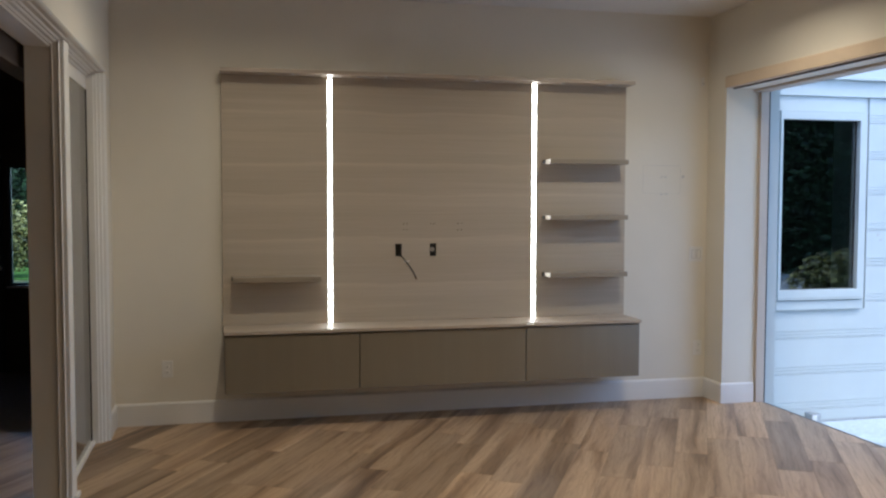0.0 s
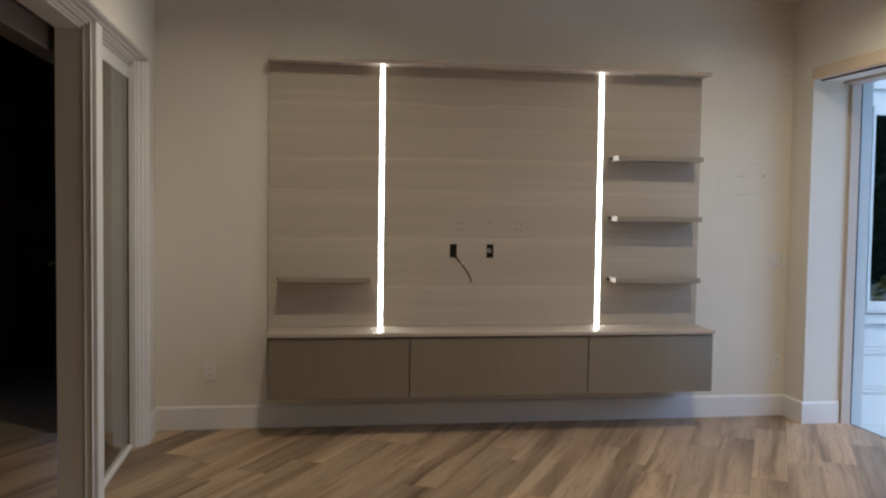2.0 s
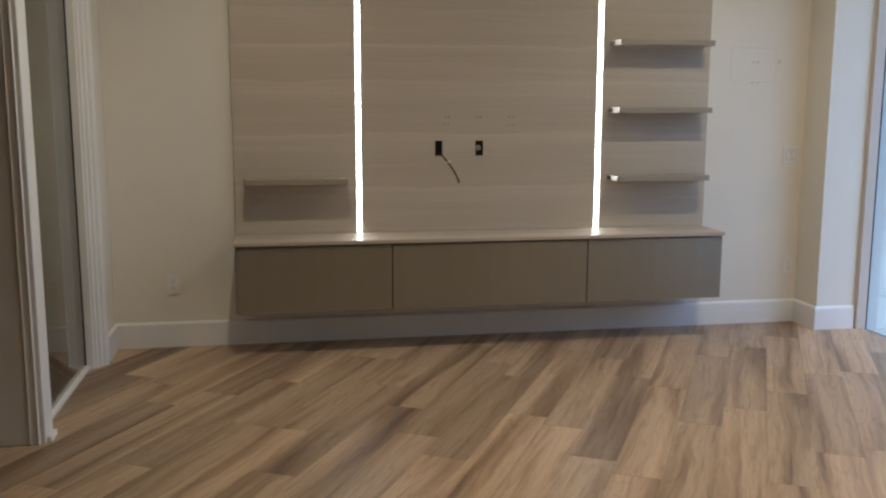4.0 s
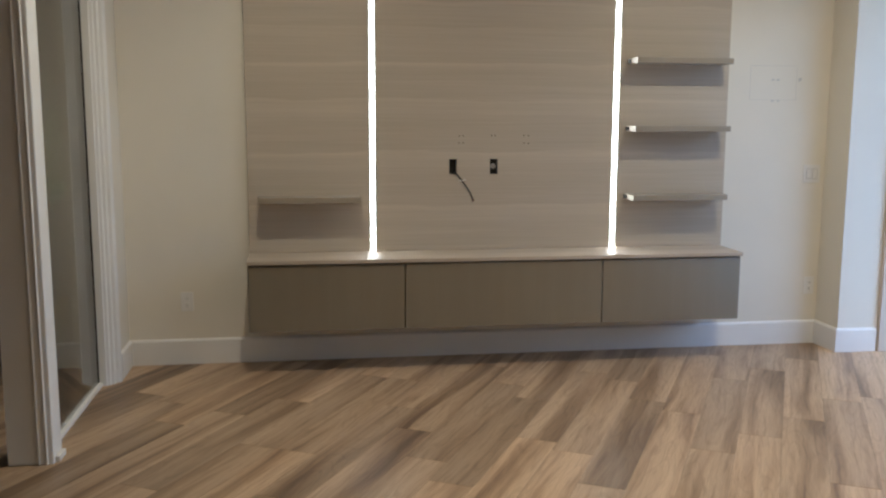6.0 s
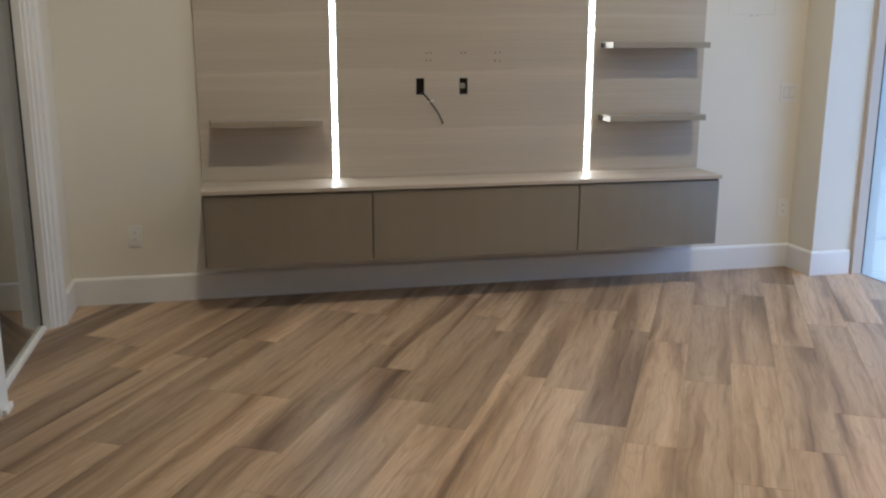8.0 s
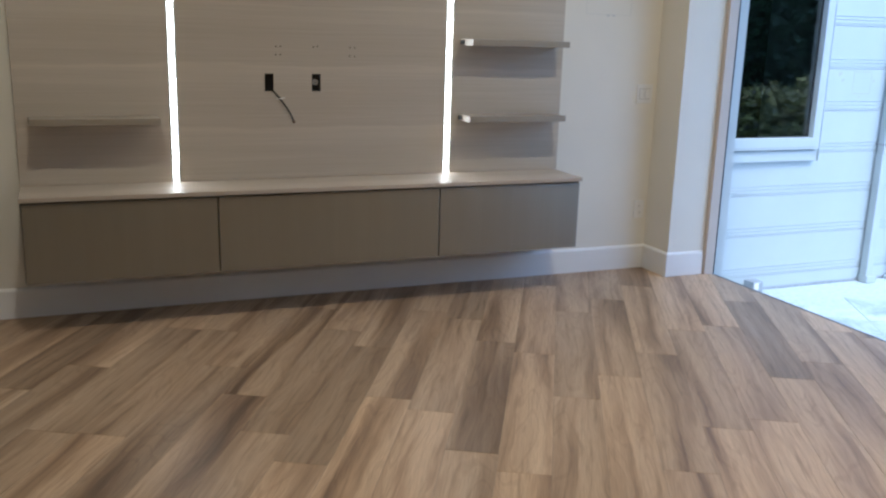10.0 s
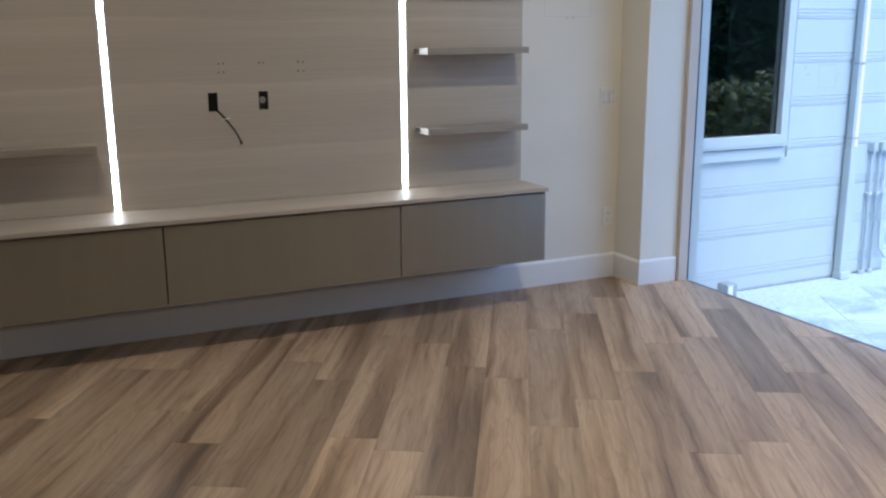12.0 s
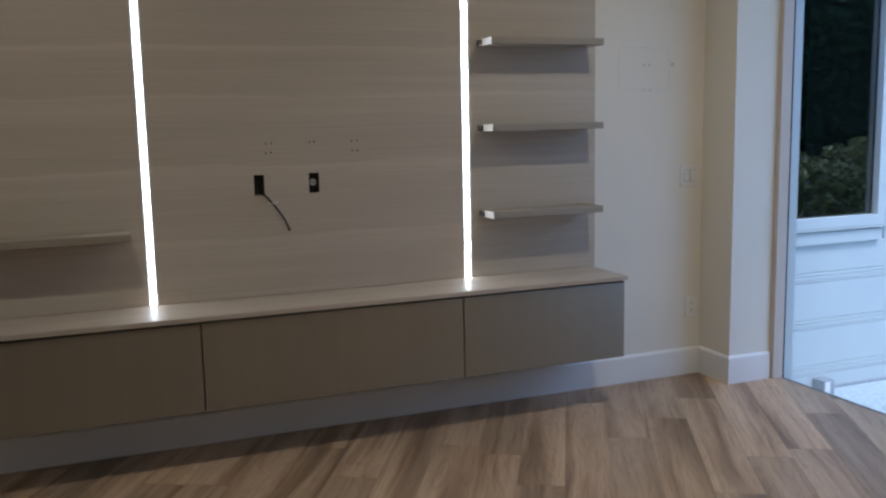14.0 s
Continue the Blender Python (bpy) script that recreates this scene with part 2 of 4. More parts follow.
for gloss, level in ((M_DOOR, 1.0), (M_BOARD, 0.8), (M_SHELF, 0.6)):
    gloss.node_tree.nodes["Principled BSDF"].inputs["Specular IOR Level"].default_value = level
coat = M_DOOR.node_tree.nodes["Principled BSDF"].inputs
coat["Coat Weight"].default_value, coat["Coat Roughness"].default_value, coat["Coat IOR"].default_value = 1.0, 0.30, 1.8
M_CARCASS = plain("carcass_board", (0.10, 0.085, 0.07), 0.7)
M_PLANK = plank_tile("plank_porcelain")
M_PALE_PLANK = plank_tile("pale_plank_porcelain", 1.08)
M_DARK_PLANK = plank_tile("dark_plank_porcelain", 0.82)
M_GROUT = plain("grout", (0.30, 0.235, 0.17), 0.9)
M_LED = glow("led_diffuser", (1.0, 0.90, 0.75), 18.0)
M_LAMP = glow("downlight_lens", (1.0, 0.86, 0.66), 6.0)
M_ALU = plain("satin_aluminium", (0.62, 0.61, 0.60), 0.35, 0.9, 0.05)
M_BLACK = plain("black_plastic", (0.012, 0.012, 0.012), 0.5)
M_DARKBOX = plain("dark_box", (0.03, 0.028, 0.026), 0.8)
M_PLATE = plain("white_plastic", (0.77, 0.755, 0.72), 0.35, 0, 0.02)
M_GREYPLATE_SHADE = plain("grey_device_and_shade", (0.35, 0.34, 0.32), 0.45, 0.3)
M_PENCIL = plain("pencil_graphite", (0.46, 0.455, 0.44), 0.8)
M_FRAME = paint("almond_frame", (0.58, 0.50, 0.42), 0.45, 0.04, 0.03, 3)
M_VALANCE = paint("valance_fabric", (0.62, 0.50, 0.37), 0.8, 0.05, 0.25, 4)
M_GASKET = plain("black_gasket", (0.02, 0.02, 0.02), 0.7)
M_TRACK = plain("dull_track_metal", (0.16, 0.155, 0.15), 0.5, 0.5)
M_GLASS = glass("clear_glass")
M_TINT = glass("dark_window_glass", (0.50, 0.55, 0.56), 2.2)
M_SMOKE = glass("smoked_glass", (0.45, 0.45, 0.43))
M_SIDING = paint("white_siding", (0.52, 0.56, 0.555), 0.55, 0.04, 0.1, 2)
# dark brown stands for rooms with no light on, not a known paint
M_DARKROOM = paint("unlit_room_brown", (0.10, 0.078, 0.068), 0.8, 0.1, 0.1)
M_DARKDOOR = paint("dark_blue_door", (0.030, 0.034, 0.042), 0.5, 0.1, 0.05)
M_PAVER = stone("travertine", (0.26, 0.31, 0.335), (0.57, 0.63, 0.645))
M_JOINT = plain("sand_joint", (0.46, 0.51, 0.525), 0.95)
M_LAWN = plain("lawn_soil", (0.085, 0.21, 0.032), 0.9, 0, 0.3, 6)
M_GRASS = leafy("grass_blades", (0.08, 0.22, 0.03), (0.17, 0.38, 0.07))
M_HEDGE = leafy("hedge_leaves", (0.015, 0.05, 0.012), (0.16, 0.29, 0.09))
# darker copy of the hedge leaves, with shade put into the colour
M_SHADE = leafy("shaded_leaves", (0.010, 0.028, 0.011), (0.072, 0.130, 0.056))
M_SHRUB = leafy("shrub_leaves", (0.02, 0.03, 0.008), (0.52, 0.50, 0.16))
M_BARK = plain("bark", (0.10, 0.075, 0.05), 0.9, 0, 0.35, 14)
M_ROOF = plain("roof_board", (0.35, 0.34, 0.33), 0.8)
M_SPOUT = paint("cream_pipe_strip", (0.88, 0.72, 0.60), 0.45, 0.03, 0.03, 3)
M_RUST = plain("rusty_cap", (0.26, 0.15, 0.10), 0.8, 0, 0.25, 40)
M_GALV = plain("galvanised_metal", (0.45, 0.46, 0.47), 0.5, 0.6)
M_SOIL = plain("ground_soil", (0.08, 0.11, 0.04), 0.95, 0, 0.3, 2)

# ---- structure ----
SIDE_A, SIDE_B = 5.19, 6.29      # fixed side light in the west wall
DOOR_A, DOOR_B = 2.9, 5.05       # cased opening in the west wall
HEAD, INNER = 2.515, -1.18
EAST_A, EAST_B, EAST_HEAD = 3.00, 6.45, 2.548   # sliding door opening
SLAB_WEST = -5.1


def structure(name, bm, material, label, category):
    ob = part(name, bm, material)
    return tagged(ob, label, category, kind="structure")


structure("wall_north", sheet("y", NORTH, 6.97, (INNER, EAST), (-0.12, CEIL), []), M_WALL, "cream painted plaster wall behind the media unit", "wall")
structure("wall_west", sheet("x", INNER, WEST, (SOUTH, NORTH - 0.002), (-0.12, CEIL), [(DOOR_A, 6.41, -0.12, HEAD)]), M_WALL, "cream painted wall with a cased opening and side light", "wall")
structure("wall_east", sheet("x", EAST, OUTER, (SOUTH, 6.97), (-0.12, CEIL), [(EAST_A, EAST_B, -0.12, EAST_HEAD)]), M_WALL, "cream painted wall with a wide sliding door opening", "wall")
structure("wall_south", sheet("y", SOUTH - 0.14, SOUTH, (INNER, OUTER), (-0.12, CEIL), []), M_WALL, "plain cream painted wall behind the walk", "wall")
structure("ceiling", sheet("z", CEIL, CEIL + 0.15, (INNER, OUTER), (SOUTH - 0.14, 6.97), []), M_CEIL, "flat off-white painted ceiling", "ceiling")

# dark neighbouring room, west of the cased opening
DN, DS = 9.2, 1.2
structure("wall_study_north", sheet("y", DN, DN + 0.14, (SLAB_WEST, -1.0), (-0.12, CEIL), [(-2.17, -1.80, 0.83, 1.97)]), M_DARKROOM, "neighbouring room wall, its unlit look put into dark brown", "wall")
structure("wall_study_south", sheet("y", DS - 0.14, DS, (SLAB_WEST, -1.2), (-0.12, CEIL), []), M_DARKROOM, "neighbouring room wall, its unlit look put into dark brown", "wall")
structure("wall_study_west", sheet("x", SLAB_WEST - 0.14, SLAB_WEST, (DS - 0.14, DN + 0.14), (-0.12, CEIL), []), M_DARKROOM, "neighbouring room wall, its unlit look put into dark brown", "wall")
structure("wall_study_east", sheet("x", -1.2, -1.182, (DS, DN), (-0.12, CEIL), [(DOOR_A, 6.41, -0.12, HEAD)]), M_DARKROOM, "shared wall face, its unlit look put into dark brown", "wall")
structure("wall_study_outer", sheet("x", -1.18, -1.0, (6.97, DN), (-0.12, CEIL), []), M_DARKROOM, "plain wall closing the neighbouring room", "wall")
structure("ceiling_study", sheet("z", CEIL, CEIL + 0.15, (SLAB_WEST - 0.14, -1.182), (DS - 0.14, DN + 0.14), []), M_DARKROOM, "neighbouring room ceiling, its unlit look put into dark brown", "ceiling")


# ---- stepped frame of the west opening ----
def extrude(profile, place, ends):
    """A solid of that outline; place: (a, b, t) to a point; ends: the two ends along t."""
    bm = bmesh.new()
    rr = [[bm.verts.new(place(pa, pb, t)) for pa, pb in profile] for t in ends]
    n = len(profile)
    for k in range(n):
        bm.faces.new((rr[0][k], rr[0][(k + 1) % n], rr[1][(k + 1) % n], rr[1][k]))
    bm.faces.new(rr[0][::-1])
    bm.faces.new(rr[1])
    bmesh.ops.recalc_face_normals(bm, faces=bm.faces)
    return bm


# steps as (x, depth into the opening), from the dark room out to this room
POST = [(-1.170, 0.0), (-1.043, 0.0), (-1.040, 0.010), (-1.033, 0.013), (-1.028, 0.003), (-1.010, 0.001), (-1.006, 0.010), (-0.998, 0.011), (-0.994, 0.002),
        (-0.976, 0.0), (-0.972, -0.004), (-0.972, -0.139), (-1.170, -0.139)]
structure("trim_post", extrude(POST, lambda x, d, z: (x, DOOR_B - d, z), (0.0, 2.49)), M_TRIM, "white painted post with stepped moulding beside the side light", "door frame")
structure("trim_post_near", extrude([(x, d) for x, d in POST], lambda x, d, z: (x, DOOR_A + d, z), (0.0, 2.49)), M_TRIM, "white painted jamb with stepped moulding", "door frame")
LINTEL = [(-1.170, 2.450), (-1.045, 2.450), (-1.042, 2.460), (-1.034, 2.463), (-1.030, 2.472), (-1.012, 2.474), (-1.008, 2.484), (-0.998, 2.486), (-0.994, 2.496), (-0.972, 2.498),
          (-0.966, 2.506), (-0.944, 2.507), (-0.934, 2.512), (-0.928, 2.520), (-0.936, 2.528), (-0.9445, 2.530), (-0.9445, 2.514), (-1.170, 2.514)]
structure("trim_head", extrude(LINTEL, lambda x, z, y: (x, y, z), (DOOR_A - 0.06, 6.409)), M_TRIM, "white painted stepped head moulding over opening and side light", "door frame")
FAR_JAMB = [(INNER - 0.004, 0.0), (-1.000, 0.0), (-0.996, -0.008), (-0.982, -0.010), (-0.977, -0.030), (-0.962, -0.032), (-0.957, -0.058), (-0.940, -0.062), (-0.932, -0.075), (-0.928, -0.095), (-0.934, -0.104), (-0.9445, -0.106), (-0.9445, -0.119), (INNER - 0.004, -0.119)]
structure("trim_far_jamb", extrude(FAR_JAMB, lambda x, d, z: (x, SIDE_B - d, z), (0.0, 2.49)), M_TRIM, "white painted jamb with stepped moulding at the side light", "door frame")
structure("trim_study_head", boxed(-1.315, -1.201, DOOR_A, DN - 0.01, 2.340, 2.50, 0.006), M_DARKROOM, "beam inside the neighbouring room, darkness put into its colour", "beam")
structure("trim_plinth", boxed(-0.971, -0.950, DOOR_B + 0.02, DOOR_B + 0.13, 0.0, 0.028, 0.006), M_TRIM, "small white plinth at the post foot", "trim")

side = thing("window_side_light", "tall fixed glass pane in a white frame, reflecting the room", "window", kind="structure", at=(-1.05, 5.7, 0))


def local(ob, bm):
    bm.transform(Matrix.Translation(-ob.location))
    return bm


part("bottom_rail", local(side, boxed(-1.085, -1.022, SIDE_A + 0.001, SIDE_B - 0.001, 0.0, 0.022, 0.004)), M_TRIM, side)
for gx in (-1.062, -1.047):
    pane = part("pane", local(side, boxed(gx - 0.003, gx + 0.003, SIDE_A + 0.004, SIDE_B - 0.008, 0.023, 2.374)), M_SMOKE, side)
    pane.visible_shadow = False
part("gasket", local(side, boxed(-1.066, -1.040, SIDE_B - 0.0075, SIDE_B - 0.001, 0.023, 2.374)), M_GASKET, side)
part("top_rail", local(side, boxed(-1.085, -1.040, SIDE_A + 0.001, SIDE_B - 0.001, 2.375, 2.449, 0.003)), M_TRIM, side)

# ---- baseboards ----
BASE = [(0, 0), (0.016, 0), (0.016, 0.150), (0.012, 0.158), (0.006, 0.163), (0, 0.165)]


def baseboard(name, pts, outs):
    bm = bmesh.new()
    rings = [[bm.verts.new((x + o[0] * d, y + o[1] * d, z + 0.001)) for d, z in BASE] for (x, y), o in zip(pts, outs)]
    for a, b in zip(rings, rings[1:]):
        for k in range(len(BASE)):
            bm.faces.new((a[k], a[(k + 1) % len(BASE)], b[(k + 1) % len(BASE)], b[k]))
    bm.faces.new(rings[0][::-1])
    bm.faces.new(rings[-1])
    bmesh.ops.recalc_face_normals(bm, faces=bm.faces)
    return structure(name, bm, M_TRIM, "tall white painted baseboard along the wall foot", "baseboard")


baseboard("baseboard_north", [(WEST, 6.41), (WEST, NORTH), (EAST, NORTH), (EAST, EAST_B), (4.045, EAST_B)],
          [(1, 0), (1, -1), (-1, -1), (-1, -1), (0, -1)])
baseboard("baseboard_south", [(EAST, EAST_A), (EAST, SOUTH), (WEST, SOUTH), (WEST, DOOR_A - 0.14)], [(-1, 0), (-1, 1), (1, 1), (1, 0)])

# ---- sliding door in the east wall ----
slider = thing("door_sliding", "almond framed sliding glass door, pushed open onto the deck", "sliding door", kind="structure", at=(4.05, 4.1, 0))
for nm, bm in (("frame_jamb", boxed(4.052, 4.125, EAST_B - 0.035, EAST_B - 0.001, 0.0, EAST_HEAD - 0.021, 0.003)),
               ("frame_jamb", boxed(4.052, 4.125, EAST_A + 0.001, EAST_A + 0.035, 0.0, EAST_HEAD - 0.021, 0.003)),
               ("frame_head", boxed(4.0, 4.125, EAST_A + 0.001, EAST_B - 0.001, EAST_HEAD - 0.020, EAST_HEAD - 0.001, 0.003))):
    part(nm, local(slider, bm), M_FRAME, slider)
part("sill_track", local(slider, boxed(4.117, 4.142, EAST_A + 0.036, EAST_B - 0.036, -0.04, -0.001, 0.002)), M_TRACK, slider, "thin dark sill track")
part("jamb_seal", local(slider, boxed(4.126, 4.1355, EAST_B - 0.034, EAST_B - 0.006, 0.0, EAST_HEAD - 0.022)), M_GASKET, slider, "thin black weather seal")
for ya, yb, xa in ((EAST_A + 0.04, 4.700, 4.062),):
    pan = part("door_panel", local(slider, sheet("x", xa, xa + 0.042, (ya, yb), (0.004, EAST_HEAD - 0.025), [(ya + 0.085, yb - 0.085, 0.12, EAST_HEAD - 0.14)])), M_FRAME, slider, "almond stile and rail frame")
    gp = part("pane", local(slider, boxed(xa + 0.017, xa + 0.025, ya + 0.08, yb - 0.08, 0.115, EAST_HEAD - 0.135)), M_GLASS, pan)
    gp.visible_shadow = False

valance = thing("valance", "long tan valance with rounded end above the sliding door", "valance", at=(3.72, 4.2, 2.54))
prof = [(0.0, 0.0), (0.046, 0.0), (0.050, 0.004), (0.050, 0.078), (0.040, 0.088), (0.0, 0.090)]
bm = bmesh.new()
rings = [[bm.verts.new((EAST - 0.001 - d * s, y, 2.541 + z * 1.05 * s + (1 - s) * 0.047)) for d, z in prof] for y, s in ((2.9, 1.0), (6.375, 1.0), (6.395, 0.93), (6.405, 0.72))]
for a, b in zip(rings, rings[1:]):
    for k in range(len(prof)):
        bm.faces.new((a[k], a[(k + 1) % len(prof)], b[(k + 1) % len(prof)], b[k]))
bm.faces.new(rings[0][::-1])
bm.faces.new(rings[-1])
bmesh.ops.recalc_face_normals(bm, faces=bm.faces)
part("fascia", local(valance, bm), M_VALANCE, valance)
part("bottom_bar", local(valance, boxed(EAST + 0.002, EAST + 0.022, 3.03, 6.36, 2.530, 2.5475, 0.002)), M_CARCASS, valance, "dark brown bottom bar")


# ---- downlights ----
# fixtures for all lamps, the added fill ones too
for lx, ly in LAMPS:
    dl = thing("downlight", "round recessed white ceiling downlight, switched on; unseen, some only fill", "ceiling light", "ceiling downlights", at=(lx, ly, CEIL))
    bm = bmesh.new()
    pts = [(0.062, -0.001), (0.064, -0.006), (0.088, -0.005), (0.092, -0.001)]
    n = 32
    rr = [[bm.verts.new((r * math.cos(2 * math.pi * k / n), r * math.sin(2 * math.pi * k / n), z)) for k in range(n)] for r, z in pts]
    for a, b in zip(rr, rr[1:]):
        for k in range(n):
            bm.faces.new((a[k], b[k], b[(k + 1) % n], a[(k + 1) % n]))
    part("trim_ring", bm, M_TRIM, dl, smooth=True)
    bm = bmesh.new()
    bmesh.ops.create_cone(bm, cap_ends=True, segments=32, radius1=0.061, radius2=0.061, depth=0.004, matrix=Matrix.Translation((0, 0, -0.003)))
    part("lens", bm, M_LAMP, dl)

# ---- media unit on the north wall ----
FACE = 6.69                       # front of the wall panels
P_L, P_R, P_BOT, P_TOP = -0.177, 3.002, 0.723, 2.562
LED_A, LED_B = (0.588, 0.636), (2.200, 2.248)
BOXES = [(1.109, 1.159, 1.217, 1.316), (1.379, 1.430, 1.217, 1.316)]
for xa, xb, holes, lab in ((P_L, LED_A[0], [], "light greige wood-grain panel with a single shelf"),
                           (LED_A[1], LED_B[0], BOXES, "light greige wood-grain panel with two cut-out boxes"),
                           (LED_B[1], P_R, [], "light greige wood-grain panel carrying three shelves")):
    pn = part("wall_panel", sheet("y", FACE, NORTH - 0.001, (xa, xb), (P_BOT, P_TOP), holes), M_PANEL)
    tagged(pn, lab, "wall panel", "media unit panels")
    if holes:
        # screw holes of an earlier bracket
        for cx, cz in ((1.175, 1.465), (1.200, 1.466), (1.173, 1.420), (1.199, 1.421), (1.389, 1.466), (1.412, 1.468), (1.603, 1.467), (1.632, 1.467), (1.603, 1.419), (1.632, 1.417)):
            bm = rod(bmesh.new(), (cx, FACE - 0.0012, cz), (cx, FACE + 0.004, cz), 0.0042, sides=10)
            part("screw_hole", bm, M_DARKBOX, pn, "small dark screw hole")

for xa, xb in (LED_A, LED_B):
    strip = thing("led_strip_light", "recessed vertical LED strip glowing bright white between panels", "strip light", "vertical LED strips", at=((xa + xb) / 2, FACE, P_BOT))
    bm = bmesh.new()
    box(bm, xa + 0.001, xa + 0.0105, FACE + 0.003, NORTH - 0.002, P_BOT, P_TOP)
    box(bm, xb - 0.0105, xb - 0.001, FACE + 0.003, NORTH - 0.002, P_BOT, P_TOP)
    box(bm, xa + 0.0105, xb - 0.0105, NORTH - 0.006, NORTH - 0.002, P_BOT, P_TOP)
    part("channel", local(strip, bm), M_ALU, strip, "aluminium channel")
    part("diffuser", local(strip, boxed(xa + 0.011, xb - 0.011, FACE - 0.001, FACE + 0.006, P_BOT + 0.001, P_TOP - 0.001)), M_LED, strip, "glowing white diffuser")

crown = thing("top_board", "greige wood-grain board capping the wall panels", "shelf board", at=(1.4, 6.62, P_TOP))
part("board", local(crown, boxed(-0.180, 3.007, 6.530, NORTH - 0.001, P_TOP + 0.001, P_TOP + 0.028, 0.0015)), M_SHELF, crown)
for px in (0.33, 1.02, 1.72, 2.42, 2.80):
    bm = rod(bmesh.new(), (px, 6.585, P_TOP - 0.006), (px, 6.585, P_TOP + 0.001), 0.016, 0.018, 20)
    part("fixing_cap", local(crown, bm), M_ALU, crown, "small round metal cap")


def floating_shelf(x0, x1, z1, label):
    sh = thing("floating_shelf", label, "shelf", "floating shelves", at=((x0 + x1) / 2, 6.62, z1))
    part("board", local(sh, boxed(x0, x1, 6.520, FACE - 0.001, z1 - 0.036, z1, 0.0015)), M_BOARD, sh)
    part("edge_band", local(sh, boxed(x0 + 0.002, x1 - 0.002, 6.5185, 6.5205, z1 - 0.034, z1 - 0.002)), M_BOARD, sh)
    part("bracket", local(sh, boxed(x0 - 0.008, x0 - 0.0005, 6.64, FACE - 0.0005, z1 - 0.032, z1 - 0.006, 0.001)), M_BLACK, sh, "small dark end bracket")
    return sh


for z in (1.970, 1.533, 1.083):
    floating_shelf(2.302, 2.953, z, "short greige wood-grain floating shelf on the panel")
floating_shelf(-0.107, 0.527, 1.087, "single greige wood-grain floating shelf above the console")

FRONT, C_BOT, C_TOP = 6.350, 0.280, 0.690
C_X = (-0.167, 0.785, 2.052, 2.985)
for xa, xb in zip(C_X, C_X[1:]):
    cab = thing("console_cabinet", "wall-hung taupe console cabinet with a plain drop front", "cabinet", "floating console units", at=((xa + xb) / 2, 6.54, C_BOT))
    part("body", local(cab, boxed(xa + 0.0005, xb - 0.0005, FRONT + 0.021, NORTH - 0.017, C_BOT + 0.004, 0.6975, 0.001)), M_CARCASS, cab, "dark carcass board")
    door = part("door", local(cab, boxed(xa + 0.0035, xb - 0.0035, FRONT, FRONT + 0.019, C_BOT, C_TOP - 0.004, 0.0012)), M_DOOR, cab, "taupe vertical-grain door front")
end = thing("end_panel", "taupe side panel closing the floating console", "cabinet panel", "floating console ends", at=(2.99, 6.54, C_BOT))
part("board", local(end, boxed(2.9855, 2.989, FRONT + 0.021, NORTH - 0.017, C_BOT + 0.002, 0.6975)), M_DOOR, end)
end2 = thing("end_panel", "taupe side panel closing the floating console", "cabinet panel", "floating console ends", at=(-0.192, 6.54, C_BOT))
part("board", local(end2, boxed(-0.171, -0.1675, FRONT + 0.021, NORTH - 0.017, C_BOT + 0.002, 0.6975)), M_DOOR, end2)
top = thing("worktop", "long greige wood-grain worktop on the floating console", "worktop", at=(1.4, 6.53, 0.698))
part("slab", local(top, boxed(-0.174, 2.992, 6.3365, NORTH - 0.001, 0.698, 0.721, 0.0015)), M_SHELF, top)
part("edge_band", local(top, boxed(-0.173, 2.991, 6.3345, 6.3365, 0.699, 0.720)), M_SHELF, top)

# ---- boxes, cable, outlets ----
for k, (xa, xb, za, zb) in enumerate(BOXES):
    lab = ("open black low-voltage box cut into the panel", "power box with a grey round socket in the panel")[k]
    wb = thing("wall_box", lab, "outlet box", "panel outlet boxes", at=((xa + xb) / 2, 6.71, za))
    bm = bmesh.new()
    box(bm, xa + 0.0005, xa + 0.003, FACE + 0.001, NORTH - 0.004, za + 0.0005, zb - 0.0005)
    box(bm, xb - 0.003, xb - 0.0005, FACE + 0.001, NORTH - 0.004, za + 0.0005, zb - 0.0005)
    box(bm, xa + 0.003, xb - 0.003, FACE + 0.001, NORTH - 0.004, za + 0.0005, za + 0.003)
    box(bm, xa + 0.003, xb - 0.003, FACE + 0.001, NORTH - 0.004, zb - 0.003, zb - 0.0005)
    box(bm, xa + 0.0005, xb - 0.0005, NORTH - 0.004, NORTH - 0.0015, za + 0.0005, zb - 0.0005)
    part("housing", local(wb, bm), M_BLACK, wb, "black plastic housing")
    if k:
        part("yoke", local(wb, boxed(xa + 0.006, xb - 0.006, NORTH - 0.012, NORTH - 0.0045, za + 0.012, zb - 0.012, 0.001)), M_DARKBOX, wb)
        cx, cz = (xa + xb) / 2 - 0.002, (za + zb) / 2 + 0.002
        sock = part("socket", local(wb, rod(bmesh.new(), (cx, NORTH - 0.028, cz), (cx, NORTH - 0.012, cz), 0.017, sides=24)), plain("grey_socket", (0.34, 0.31, 0.27), 0.5), wb, "pale grey round socket face")
        for dx in (-0.006, 0.006):
            part("slot", local(wb, boxed(cx + dx - 0.001, cx + dx + 0.001, NORTH - 0.0288, NORTH - 0.0279, cz - 0.004, cz + 0.004)), M_BLACK, sock)

